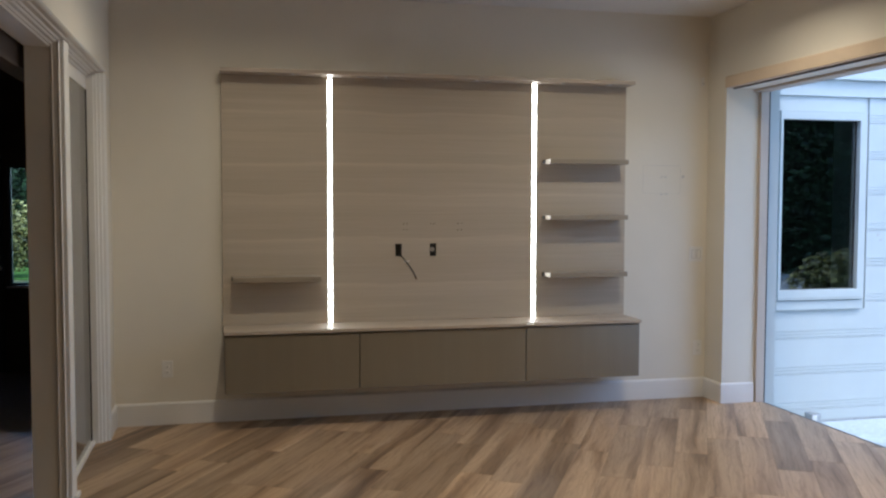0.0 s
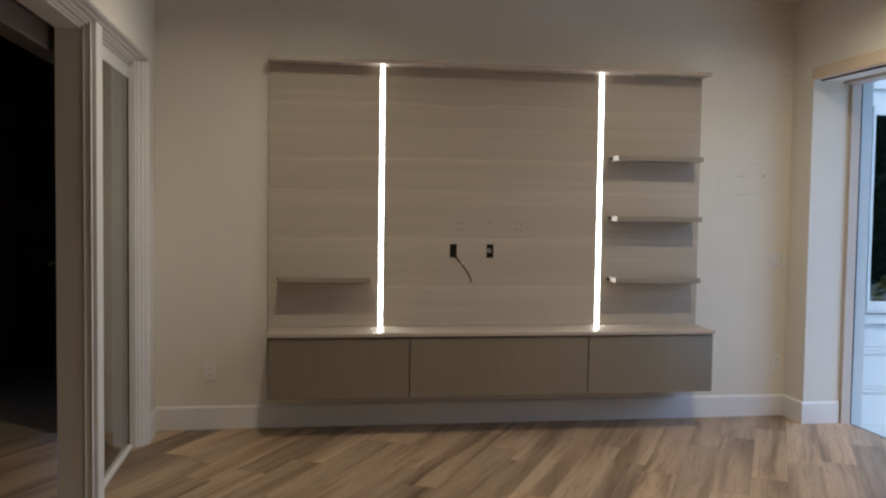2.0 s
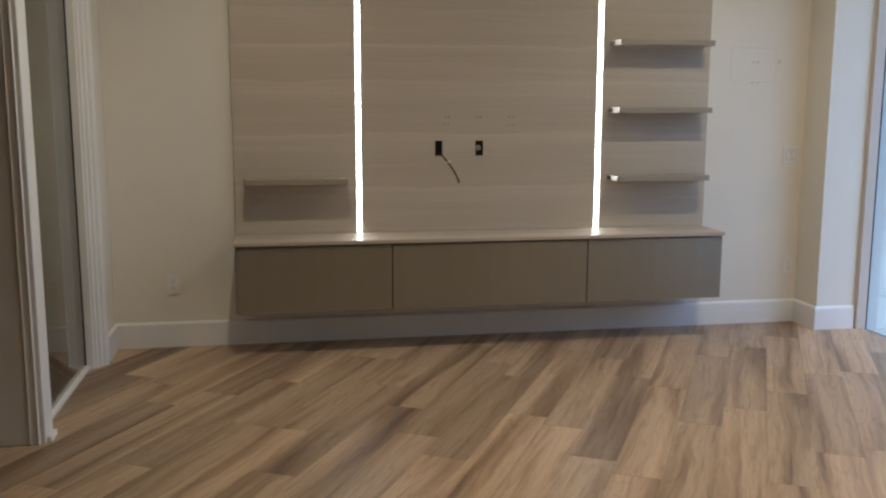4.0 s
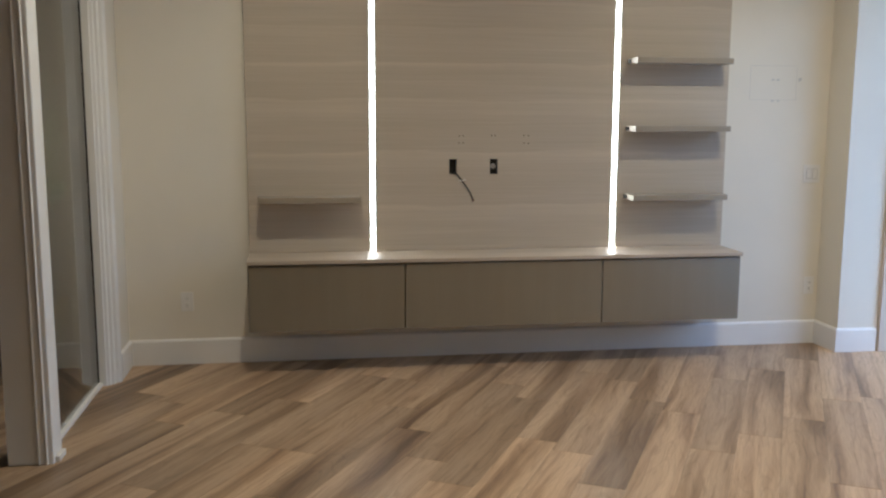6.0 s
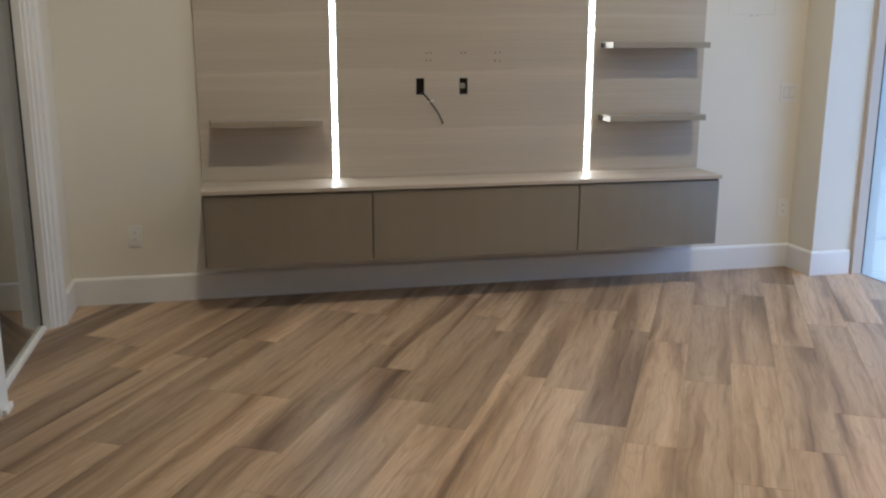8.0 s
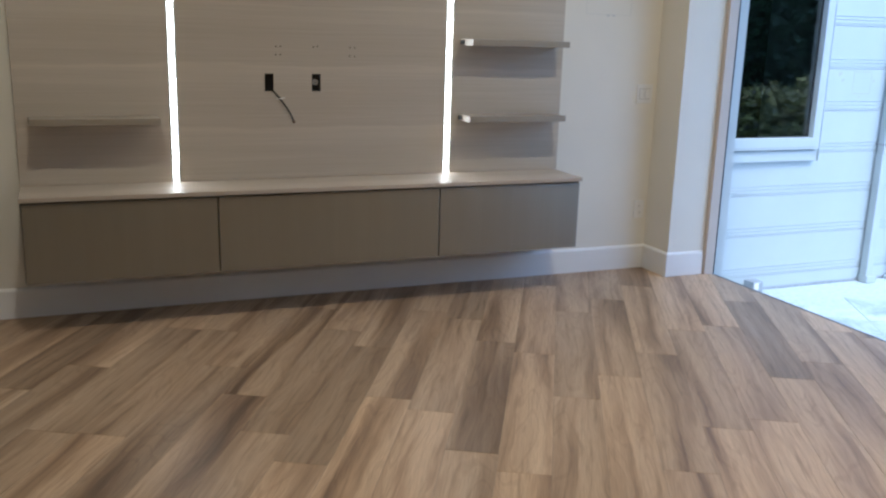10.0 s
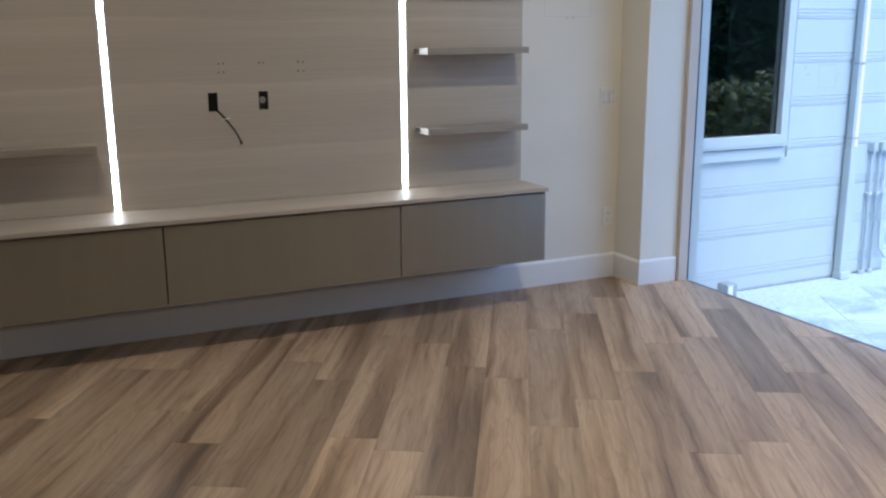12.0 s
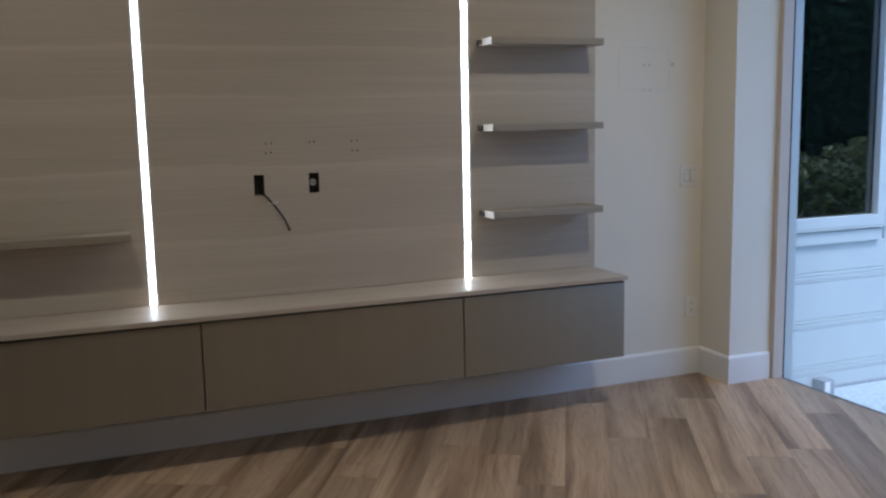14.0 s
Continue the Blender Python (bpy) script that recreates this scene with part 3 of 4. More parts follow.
cable = thing("cable", "short black coaxial cable hanging out of the box", "cable", at=(1.16, 6.69, 1.24))
pts = [(1.144, 6.715, 1.231), (1.152, 6.690, 1.223), (1.160, 6.668, 1.213), (1.176, 6.648, 1.191), (1.196, 6.632, 1.163), (1.216, 6.622, 1.133), (1.234, 6.615, 1.103), (1.246, 6.612, 1.076), (1.252, 6.611, 1.061)]
part("sheath", local(cable, tube(pts, 0.0048)), M_BLACK, cable, smooth=True)
part("connector", local(cable, tube([(1.251, 6.611, 1.065), (1.257, 6.611, 1.047)], 0.0075, 8)), plain("brass_connector", (0.16, 0.10, 0.06), 0.4, 0.7), cable, "brown metal cable connector")
part("tie", local(cable, tube([(1.170, 6.66, 1.177), (1.190, 6.63, 1.181), (1.206, 6.625, 1.187)], 0.0035, 8)), M_PLATE, cable, "white cable tie")


def wall_plate(x, z, w, h, kind_of, label, cat):
    t = thing("wall_outlet" if kind_of == "outlet" else "light_switch", label, cat, "wall plates", at=(x, NORTH, z))
    part("cover_plate", boxed(-w / 2, w / 2, -0.0075, -0.0005, -h / 2, h / 2, 0.0025), M_PLATE, t)
    if kind_of == "outlet":
        for dz in (-0.021, 0.021):
            f = part("socket_face", boxed(-0.016, 0.016, -0.0095, -0.005, dz - 0.0135, dz + 0.0135, 0.003), M_PLATE, t)
            for dx in (-0.006, 0.006):
                part("slot", boxed(dx - 0.001, dx + 0.001, -0.0102, -0.0094, dz - 0.001, dz + 0.007), M_DARKBOX, f)
            part("slot", rod(bmesh.new(), (0, -0.0102, dz - 0.007), (0, -0.0094, dz - 0.007), 0.0022, sides=10), M_DARKBOX, f)
    else:
        for dx in (-0.023, 0.023):
            part("rocker", boxed(dx - 0.0165, dx + 0.0165, -0.0105, -0.005, -0.033, 0.033, 0.0025), M_PLATE, t)
            part("rocker_gap", sheet("y", -0.0083, -0.0073, (dx - 0.0185, dx + 0.0185), (-0.0355, 0.0355), [(dx - 0.0168, dx + 0.0168, -0.0333, 0.0333)]), M_GREYPLATE_SHADE, t, "thin grey gap round the rocker")
    return t


wall_plate(-0.579, 0.409, 0.078, 0.124, "outlet", "cream duplex wall outlet above the baseboard", "wall outlet")
wall_plate(3.692, 0.417, 0.078, 0.124, "outlet", "cream duplex wall outlet near the corner", "wall outlet")
wall_plate(3.664, 1.205, 0.122, 0.124, "switch", "cream double rocker light switch near the corner", "light switch")

sensor = thing("door_sensor", "small cream sensor high in the corner", "sensor", at=(3.70, NORTH, 2.631))
part("housing", boxed(-0.012, 0.012, -0.016, -0.0005, -0.035, 0.035, 0.003), M_PLATE, sensor)
part("lens", boxed(-0.005, 0.005, -0.018, -0.0155, -0.02, -0.008, 0.001), M_GREYPLATE_SHADE, sensor)


def pencil_outline(name, y, x0, x1, z0, z1, label, marks, w=0.0022):
    ob = thing(name, label, "pencil marking", at=((x0 + x1) / 2, y, z0))
    for a in ((x0, x0 + w, z0, z1), (x1 - w, x1, z0, z1 - 0.02), (x0, x1, z0, z0 + w), (x0, x1, z1 - w, z1)):
        part("line", local(ob, box(bmesh.new(), a[0], a[1], y - 0.0006, y - 0.0001, a[2], a[3])), M_PENCIL, ob)
    for mx, mz, mw, mh in marks:
        for q in range(2):
            part("scribble", local(ob, box(bmesh.new(), mx + q * mw * 0.6, mx + q * mw * 0.6 + mw * 0.35, y - 0.0008, y - 0.0002, mz + 0.3 * q * mh, mz + mh)), M_PENCIL, ob)
    return ob


pencil_outline("pencil_outline", NORTH, 3.177, 3.514, 1.709, 1.939, "faint pencilled rectangle with notes on the wall",
               [(3.335, 1.836, 0.018, 0.014), (3.372, 1.836, 0.018, 0.014), (3.336, 1.694, 0.018, 0.013), (3.378, 1.696, 0.018, 0.012), (3.528, 1.832, 0.022, 0.026)], 0.0012)

# ---- things in the dark room ----
dw = thing("window_study", "narrow dark-framed window looking onto lawn and shrubs", "window", kind="structure", at=(-1.98, DN, 0.83))
part("window_frame", local(dw, sheet("y", DN + 0.03, DN + 0.09, (-2.17, -1.80), (0.83, 1.97), [(-2.15, -1.82, 0.85, 1.95)])), M_DARKDOOR, dw)
wp = part("pane", local(dw, boxed(-2.155, -1.815, DN + 0.055, DN + 0.061, 0.845, 1.955)), M_GLASS, dw)
wp.visible_shadow = False
part("window_sill", local(dw, boxed(-2.19, -1.78, DN - 0.05, DN + 0.02, 0.805, 0.829, 0.004)), M_TRIM, dw, "white sill board")
dd = thing("door_study", "closed dark blue-grey panel door in the dark room", "door", kind="structure", at=(-2.39, DN, 0))
part("leaf", local(dd, boxed(-2.57, -2.21, DN - 0.045, DN - 0.001, 0.004, 2.06, 0.003)), M_DARKDOOR, dd)
for za, zb in ((0.2, 0.95), (1.1, 1.9)):
    part("raised_panel", local(dd, boxed(-2.51, -2.27, DN - 0.055, DN - 0.044, za, zb, 0.008)), M_DARKDOOR, dd)
part("knob", local(dd, rod(bmesh.new(), (-2.24, DN - 0.10, 1.0), (-2.24, DN - 0.046, 1.0), 0.026, 0.018, 16)), M_GALV, dd, "dull metal knob")

# ---- outdoors: wing of the house ----
WING = 7.03
wing = thing("wing_wall", "white grooved board siding on the house wing", "house wall", kind="structure", at=(5.5, WING, DECK))
part("backing", local(wing, sheet("y", WING, WING + 0.14, (OUTER, 6.71), (DECK - 0.1, 3.35), [(4.56, 5.53, 0.80, 2.42)])), M_SIDING, wing)


def siding_board(x0, x1, z0, z1, grooves=True):
    """One wide board with three grooves along its foot."""
    d = 0.016
    prof = [(0.0, z1), (d, z1 - 0.002)]
    if grooves:
        for g in (0.066, 0.040, 0.014):
            prof += [(d, z0 + g + 0.005), (d - 0.0062, z0 + g), (d, z0 + g - 0.005)]
    prof += [(d, z0 + 0.003), (0.011, z0)]
    prof.append((0.0, z0))
    bm = bmesh.new()
    rr = [[bm.verts.new((x, WING - 0.0005 - dd_, z)) for dd_, z in prof] for x in (x0, x1)]
    n = len(prof)
    for k in range(n):
        bm.faces.new((rr[0][k], rr[1][k], rr[1][(k + 1) % n], rr[0][(k + 1) % n]))
    bm.faces.new(rr[0][::-1])
    bm.faces.new(rr[1])
    bmesh.ops.recalc_face_normals(bm, faces=bm.faces)
    return part("board", local(wing, bm), M_SIDING, wing)


SB = 4.605
rows_z = [DECK - 0.02] + [-0.240 + 0.3243 * k for k in range(12)]
for za, zb in zip(rows_z, rows_z[1:]):
    groove = zb - za > 0.2
    if zb <= 0.68 or za >= 2.44:
        siding_board(SB, 6.705, za, zb - 0.001, groove)
    else:
        siding_board(5.536, 6.705, za, zb - 0.001, groove)
        if za < 0.672 < zb:
            siding_board(SB, 5.5355, za, 0.670, groove)
        if za < 2.44 < zb:
            siding_board(SB, 5.4915, 2.445, zb - 0.001, False)
part("corner_board", local(wing, boxed(4.118, SB - 0.001, WING - 0.024, WING - 0.0005, DECK - 0.02, 3.35, 0.003)), M_SIDING, wing)
part("casing", local(wing, boxed(4.136, 4.287, 6.515, WING - 0.025, DECK - 0.02, 3.35, 0.004)), M_SIDING, wing, "white outer casing beside the sliding door")
part("frieze_board", local(wing, boxed(SB, 6.705, WING - 0.036, WING - 0.0175, 2.583, 2.730, 0.003)), M_SIDING, wing)
part("drip_moulding", local(wing, boxed(SB, 6.705, WING - 0.075, WING - 0.018, 2.731, 2.760, 0.004)), M_SIDING, wing)
part("base_flashing", local(wing, boxed(SB, 6.705, WING - 0.02, WING - 0.0175, DECK, DECK + 0.02)), M_GALV, wing)

win = thing("window_wing", "white framed window with dark glass reflecting the garden", "window", kind="structure", at=(5.06, WING, 0.85))
part("window_frame", local(win, sheet("y", WING - 0.064, WING + 0.02, (SB, 5.482), (0.765, 2.440), [(4.628, 5.412, 0.853, 2.372)])), M_SIDING, win)
part("sash", local(win, sheet("y", WING - 0.012, WING + 0.012, (4.6285, 5.4115), (0.8535, 2.3715), [(4.638, 5.404, 0.860, 2.364)])), M_GASKET, win, "dark glazing bead")
wgp = part("pane", local(win, boxed(4.639, 5.403, WING - 0.009, WING - 0.001, 0.861, 2.363)), M_TINT, win)
wgp.visible_shadow = False
# joint backed by a grey strip that stands for its shade
part("shadow_gap", local(win, boxed(5.4825, 5.5355, WING - 0.004, WING - 0.0005, 0.765, 2.44)), M_GREYPLATE_SHADE, win, "open joint beside the frame, its shade a grey strip")
part("weep_slot", local(win, boxed(SB + 0.01, 5.46, WING - 0.0655, WING - 0.0642, 0.779, 0.782)), M_GREYPLATE_SHADE, win)
part("window_sill", local(win, boxed(SB, 5.476, WING - 0.045, WING - 0.0175, 0.672, 0.7555, 0.003)), M_SIDING, win)
# grey strip drawn as the shadow line below the frame
part("shadow_gap", local(win, boxed(SB, 5.4815, WING - 0.02, WING - 0.0005, 0.756, 0.7645)), M_GREYPLATE_SHADE, win, "grey strip standing for the shadow under the frame")

# added out of view to trim the skylight that enters the room
structure("eave", sheet("z", 2.80, 2.92, (4.118, 4.58), (SOUTH, WING - 0.08), []), M_SIDING, "white boarded eave, added unseen over the sliding door against skylight", "eave")
structure("wall_wing_east", sheet("x", 6.57, 6.71, (WING + 0.14, 11.0), (DECK - 0.1, 3.35), []), M_SIDING, "white side wall of the house wing", "wall")
structure("wall_wing_north", sheet("y", 11.0, 11.14, (-1.0, 6.71), (DECK - 0.1, 3.35), []), M_SIDING, "white rear wall of the house wing", "wall")
# unlit wing interior, its darkness put into the colour
structure("wall_wing_inner", sheet("y", 8.9, 8.95, (-1.0, 6.57), (DECK - 0.1, 3.35), []), M_DARKROOM, "inner wall behind the wing window, unlit look coloured in", "wall")
structure("floor_wing", sheet("z", DECK - 0.05, -0.05, (-1.0, 6.57), (7.17, 8.9), []), M_DARKROOM, "wing floor, its unlit look put into dark brown", "floor")
structure("ceiling_wing", sheet("z", 3.35, 3.45, (-1.0, 6.75), (6.97, 11.2), []), M_ROOF, "flat roof board of the wing", "roof")

spout = thing("downspout", "white square rain downspout with straps on the siding", "downspout", at=(6.18, WING - 0.06, DECK))
part("pipe", local(spout, boxed(6.130, 6.192, WING - 0.099, WING - 0.037, 0.705, 2.95, 0.006)), M_SIDING, spout)
part("front_strip", local(spout, boxed(6.156, 6.190, WING - 0.1015, WING - 0.0985, 0.72, 2.94)), M_SPOUT, spout, "cream strip down the pipe face")
part("sleeve", local(spout, boxed(6.126, 6.196, WING - 0.103, WING - 0.033, DECK + 0.06, 0.7045, 0.006)), M_SIDING, spout, "white lower pipe sleeve")
part("shoe", local(spout, boxed(6.120, 6.225, WING - 0.125, WING - 0.030, DECK + 0.001, DECK + 0.0595, 0.008)), M_SIDING, spout)
bm = bmesh.new()
rr = [[bm.verts.new((x, y, z)) for x, y, z in q] for q in (
    ((6.193, WING - 0.097, 2.215), (6.193, WING - 0.097, 2.140), (6.193, WING - 0.039, 2.140), (6.193, WING - 0.039, 2.215)),
    ((6.700, WING - 0.097, 2.365), (6.720, WING - 0.097, 2.290), (6.720, WING - 0.039, 2.290), (6.700, WING - 0.039, 2.365)))]
for k in range(4):
    bm.faces.new((rr[0][k], rr[0][(k + 1) % 4], rr[1][(k + 1) % 4], rr[1][k]))
bm.faces.new(rr[0][::-1])
bm.faces.new(rr[1])
bmesh.ops.recalc_face_normals(bm, faces=bm.faces)
part("elbow", local(spout, bm), M_SIDING, spout)
for z in (0.78, 1.36, 1.94):
    part("strap", local(spout, boxed(6.128, 6.194, WING - 0.1035, WING - 0.0165, z, z + 0.016, 0.002)), M_GALV, spout, "dull grey metal strap")
    part("rivet", local(spout, rod(bmesh.new(), (6.161, WING - 0.107, z + 0.008), (6.161, WING - 0.103, z + 0.008), 0.007, sides=12)), M_GALV, spout, "small grey rivet")

gut = thing("gutter", "white half-round gutter along the wing eave", "gutter", at=(6.83, 8.9, 2.3))
bm = bmesh.new()
arc = [(6.83 + 0.105 * math.cos(a), 2.34 + 0.105 * math.sin(a)) for a in [math.pi + math.pi * k / 12 for k in range(13)]]
arc += [(x * 0.96 + 6.83 * 0.04, z) for x, z in arc[::-1]]
rr = [[bm.verts.new((x, y, z)) for x, z in arc] for y in (6.97, 11.1)]
for k in range(len(arc)):
    bm.faces.new((rr[0][k], rr[0][(k + 1) % len(arc)], rr[1][(k + 1) % len(arc)], rr[1][k]))
bmesh.ops.recalc_face_normals(bm, faces=bm.faces)
part("trough", local(gut, bm), M_SIDING, gut, smooth=True)
bm = rod(bmesh.new(), (6.83, 6.963, 2.335), (6.83, 6.969, 2.335), 0.106, sides=24)
part("end_cap", local(gut, bm), M_SIDING, gut)

for px, zt, kind_of in ((6.435, 0.66, 0), (6.525, 0.66, 1), (6.600, 0.66, 2)):
    cd = thing("conduit", "white painted electrical conduit rising from the deck", "conduit", "wall conduits", at=(px, WING - 0.05, DECK))
    yb = WING - 0.045
    if kind_of < 2:
        line = [(px, yb, DECK), (px, yb, zt - 0.08), (px, yb, zt)]
    else:
        line = [(px + 0.13, yb - 0.03, DECK + 0.17), (px + 0.07, yb - 0.02, DECK + 0.12), (px + 0.02, yb, DECK + 0.20), (px, yb, DECK + 0.34), (px, yb, zt)]
    part("pipe", local(cd, tube(line, 0.0105)), M_SIDING, cd, smooth=True)
    if kind_of < 2:
        part("base_collar", local(cd, tube([(px, yb, DECK), (px, yb, DECK + 0.03)], 0.028)), M_SIDING, cd)
    else:
        part("end_cap", local(cd, tube([(px + 0.128, yb - 0.03, DECK + 0.168), (px + 0.165, yb - 0.034, DECK + 0.190)], 0.018)), M_RUST, cd, "rusty brown end cap")
    part("clip", local(cd, boxed(px - 0.024, px + 0.024, yb - 0.02, WING - 0.017, 0.3, 0.325, 0.002)), M_SIDING, cd)
for px, w in ((6.435, 0.05), (6.565, 0.12)):
    jb = thing("junction_box", "white painted junction box on the siding", "junction box", "wall junction boxes", at=(px, WING - 0.05, 0.66))
    part("box_body", local(jb, boxed(px - w / 2, px + w / 2, WING - 0.075, WING - 0.0165, 0.661, 0.735, 0.004)), M_SIDING, jb)
    part("cover", local(jb, boxed(px - w / 2 + 0.008, px + w / 2 - 0.008, WING - 0.079, WING - 0.0755, 0.669, 0.727, 0.002)), M_SIDING, jb)

hose = thing("vent_box", "small grey metal drain box at the siding foot", "drain box", at=(5.04, WING - 0.06, DECK))
part("box_body", local(hose, boxed(4.935, 5.030, WING - 0.125, WING - 0.02, DECK + 0.001, DECK + 0.10, 0.006)), M_GALV, hose)
part("face_plate", local(hose, boxed(4.940, 4.985, WING - 0.131, WING - 0.1255, DECK + 0.012, DECK + 0.092, 0.003)), M_PLATE, hose)

pencil_outline("siding_marking", WING - 0.0165, 5.797, 5.985, 1.187, 1.359, "faint pencilled rectangle with notes on the siding",
               [(5.645, 1.325, 0.03, 0.03), (5.675, 1.280, 0.03, 0.022), (6.000, 1.275, 0.022, 0.022), (5.87, 1.155, 0.02, 0.016)], 0.004)

# ---- outdoors: ground and garden ----
T = radians(60.6)                 # the main house grid, along which planks and pavers run
U, V = Vector((math.cos(T), math.sin(T), 0)), Vector((math.sin(T), -math.cos(T), 0))
EDGE = 20.15                      # lawn begins here along U


def strip_of(u0, u1, v0, v1, z0, z1):
    bm = box(bmesh.new(), u0, u1, -v1, -v0, z0, z1)
    bm.transform(Matrix.Rotation(T, 4, "Z"))
    return bm


bm = bmesh.new()
bmesh.ops.create_grid(bm, x_segments=8, y_segments=8, size=400, matrix=Matrix.Translation((0, 0, DECK - 0.06)))
structure("ground", bm, M_SOIL, "green garden ground reaching to the horizon", "ground")
structure("deck", strip_of(-6, EDGE - 0.81, -13, 17, DECK - 0.058, DECK - 0.0025), M_JOINT, "pale stone pool deck bed", "deck")
structure("lawn", strip_of(EDGE - 0.8, 60, -30, 40, DECK - 0.058, DECK - 0.02), M_LAWN, "bright green mown lawn", "lawn")


def leaves(name, spots, size, material, label, category, seed, parent=None, kind="", flat=0.5):
    """Many small leaf blades at the given spots, one mesh."""
    rng = np.random.default_rng(seed)
    n = len(spots)
    a = rng.normal(size=(n, 3))
    a[:, 2] *= flat
    a /= np.linalg.norm(a, axis=1)[:, None]
    b = np.cross(a, rng.normal(size=(n, 3)))
    b /= np.linalg.norm(b, axis=1)[:, None]
    s = size * rng.uniform(0.6, 1.3, (n, 1))
    p = np.asarray(spots)
    verts = np.stack([p - a * s, p + b * s * 0.45, p + a * s, p - b * s * 0.45], axis=1).reshape(-1, 3)
    me = bpy.data.meshes.new(name)
    me.from_pydata(verts.tolist(), [], np.arange(4 * n).reshape(n, 4).tolist())
    me.materials.append(material)
    ob = new(name, me)
    ob.parent = parent
    return tagged(ob, label, category, kind=kind)


def blob_points(rng, centre, radii, n):
    d = rng.normal(size=(n, 3))
    d /= np.linalg.norm(d, axis=1)[:, None]
    r = rng.uniform(0.55, 1.0, (n, 1)) ** 0.6
    return np.asarray(centre) + d * r * np.asarray(radii)


def hedge(name, u, v0, v1, height, depth, n, seed, label):
    """A clipped hedge with an uneven outline along the house grid."""
    rng = np.random.default_rng(seed)
    v = rng.uniform(v0, v1, n)
    z = rng.uniform(0, 1, n)
    uu = rng.uniform(0, 1, n) ** 2.0
    wob = 0.18 * np.sin(v * 1.7) + 0.12 * np.sin(v * 4.3 + z * 5) + 0.1 * np.sin(z * 11 + v)
    hgt = height * (1 + 0.06 * np.sin(v * 2.3) + 0.04 * np.sin(v * 6.1))
    pu = u + uu * depth + wob
    pts = np.stack([pu * U.x + v * V.x, pu * U.y + v * V.y, DECK + 0.05 + z * hgt], axis=1)
    return leaves(name, pts, 0.11, M_HEDGE, label, "hedge", seed, kind="stuff")


hedge("hedge", 27.0, -9.5, 17, 3.1, 1.3, 30000, 3, "tall dense dark green clipped hedge behind the lawn")
# near-black sheet inside the leaves, standing for shade and closing sky gaps
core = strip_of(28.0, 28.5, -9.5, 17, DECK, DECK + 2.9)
structure("backdrop_hedge", core, plain("hedge_inner_shade", (0.012, 0.02, 0.008), 0.9), "near-black sheet for the shaded inside of the hedge", "hedge")

rng = np.random.default_rng(11)
k = 14000
gv, gu = rng.uniform(-1, 12, k), rng.uniform(EDGE - 0.75, 27, k)
leaves("grass", np.stack([gu * U.x + gv * V.x, gu * U.y + gv * V.y, np.full(k, DECK + 0.0)], axis=1), 0.05, M_GRASS, "short bright green lawn grass", "grass", 12, kind="stuff", flat=2.5)


def tree(x, y, height, spread_r, seed, label):
    """Tapered trunk, limbs and a crown of many small leaves."""
    rng = np.random.default_rng(seed)
    t = thing("tree", label, "tree", "garden trees", at=(x, y, DECK))
    bm = bmesh.new()
    rod(bm, (0, 0, -0.05), (0.1, 0.05, height * 0.35), 0.16, 0.11, 10)
    rod(bm, (0.1, 0.05, height * 0.34), (0.0, 0.15, height * 0.75), 0.11, 0.05, 10)
    tips = []
    for q in range(9):
        an = 2 * math.pi * q / 9 + rng.uniform(-0.3, 0.3)
        z0 = height * rng.uniform(0.25, 0.6)
        tip = (math.cos(an) * spread_r * rng.uniform(0.5, 0.9), math.sin(an) * spread_r * rng.uniform(0.5, 0.9), z0 + height * rng.uniform(0.1, 0.35))
        rod(bm, (0.08, 0.05, z0), tip, 0.05, 0.015, 7)
        tips.append(tip)
    part("trunk", bm, M_BARK, t)
    pts = []
    for tip in tips + [(0, 0.15, height * 0.85)]:
        for w in range(4):
            c = np.asarray(tip) + rng.normal(size=3) * spread_r * 0.22
            pts.append(blob_points(rng, c, spread_r * rng.uniform(0.16, 0.30) * np.array([1.2, 1.2, 0.8]), 420))
    leaves("crown", np.concatenate(pts), 0.15, M_HEDGE, "", "", seed + 1, t)
    return t


for x, y, h, r, sd in ((23.5, 20.5, 8.5, 3.6, 21), (26.5, 23.5, 7.0, 3.8, 33), (24.5, 17.5, 6.5, 3.4, 35), (28.5, 17.0, 9.5, 4.0, 23), (19.0, 24.5, 9.0, 3.8, 25), (-9.0, 29.0, 9.0, 4.0, 27)):
    tree(x, y, h, r, sd, "broad-leaved garden tree with a dense dark crown")


def shrub(x, y, r, h, seed):
    rng = np.random.default_rng(seed)
    t = thing("shrub", "rounded yellow-green garden shrub at the deck edge", "shrub", "garden shrubs", at=(x, y, DECK))
    bm = bmesh.new()
    for q in range(6):
        an = 2 * math.pi * q / 6 + rng.uniform(-0.3, 0.3)
        rod(bm, (0, 0, -0.04), (math.cos(an) * r * 0.6, math.sin(an) * r * 0.6, h * 0.7), 0.025, 0.008, 6)
    part("stems", bm, M_BARK, t)
    pts = [blob_points(rng, (rng.uniform(-r, r) * 0.6, rng.uniform(-r, r) * 0.6, h * rng.uniform(0.3, 0.8)), (r * 0.45, r * 0.45, h * 0.28), 260) for q in range(16)]
    leaves("foliage", np.concatenate(pts), 0.062, M_SHRUB, "", "", seed + 1, t)
    return t


for q in range(9):
    shrub(10.2 + q * 0.95, 0.6 - q * 0.45 + 0.5 * math.sin(q * 2.1), 0.75 + 0.12 * math.sin(q * 1.3), 1.15 + 0.2 * math.sin(q * 2.7), 40 + 2 * q)
for q in range(3):
    shrub(-7.4 + q * 1.5, 25.5, 0.9, 1.9, 80 + 2 * q)
hedge_b = np.random.default_rng(5)
k = 60000
hx = hedge_b.uniform(7.0, 30.0, k)
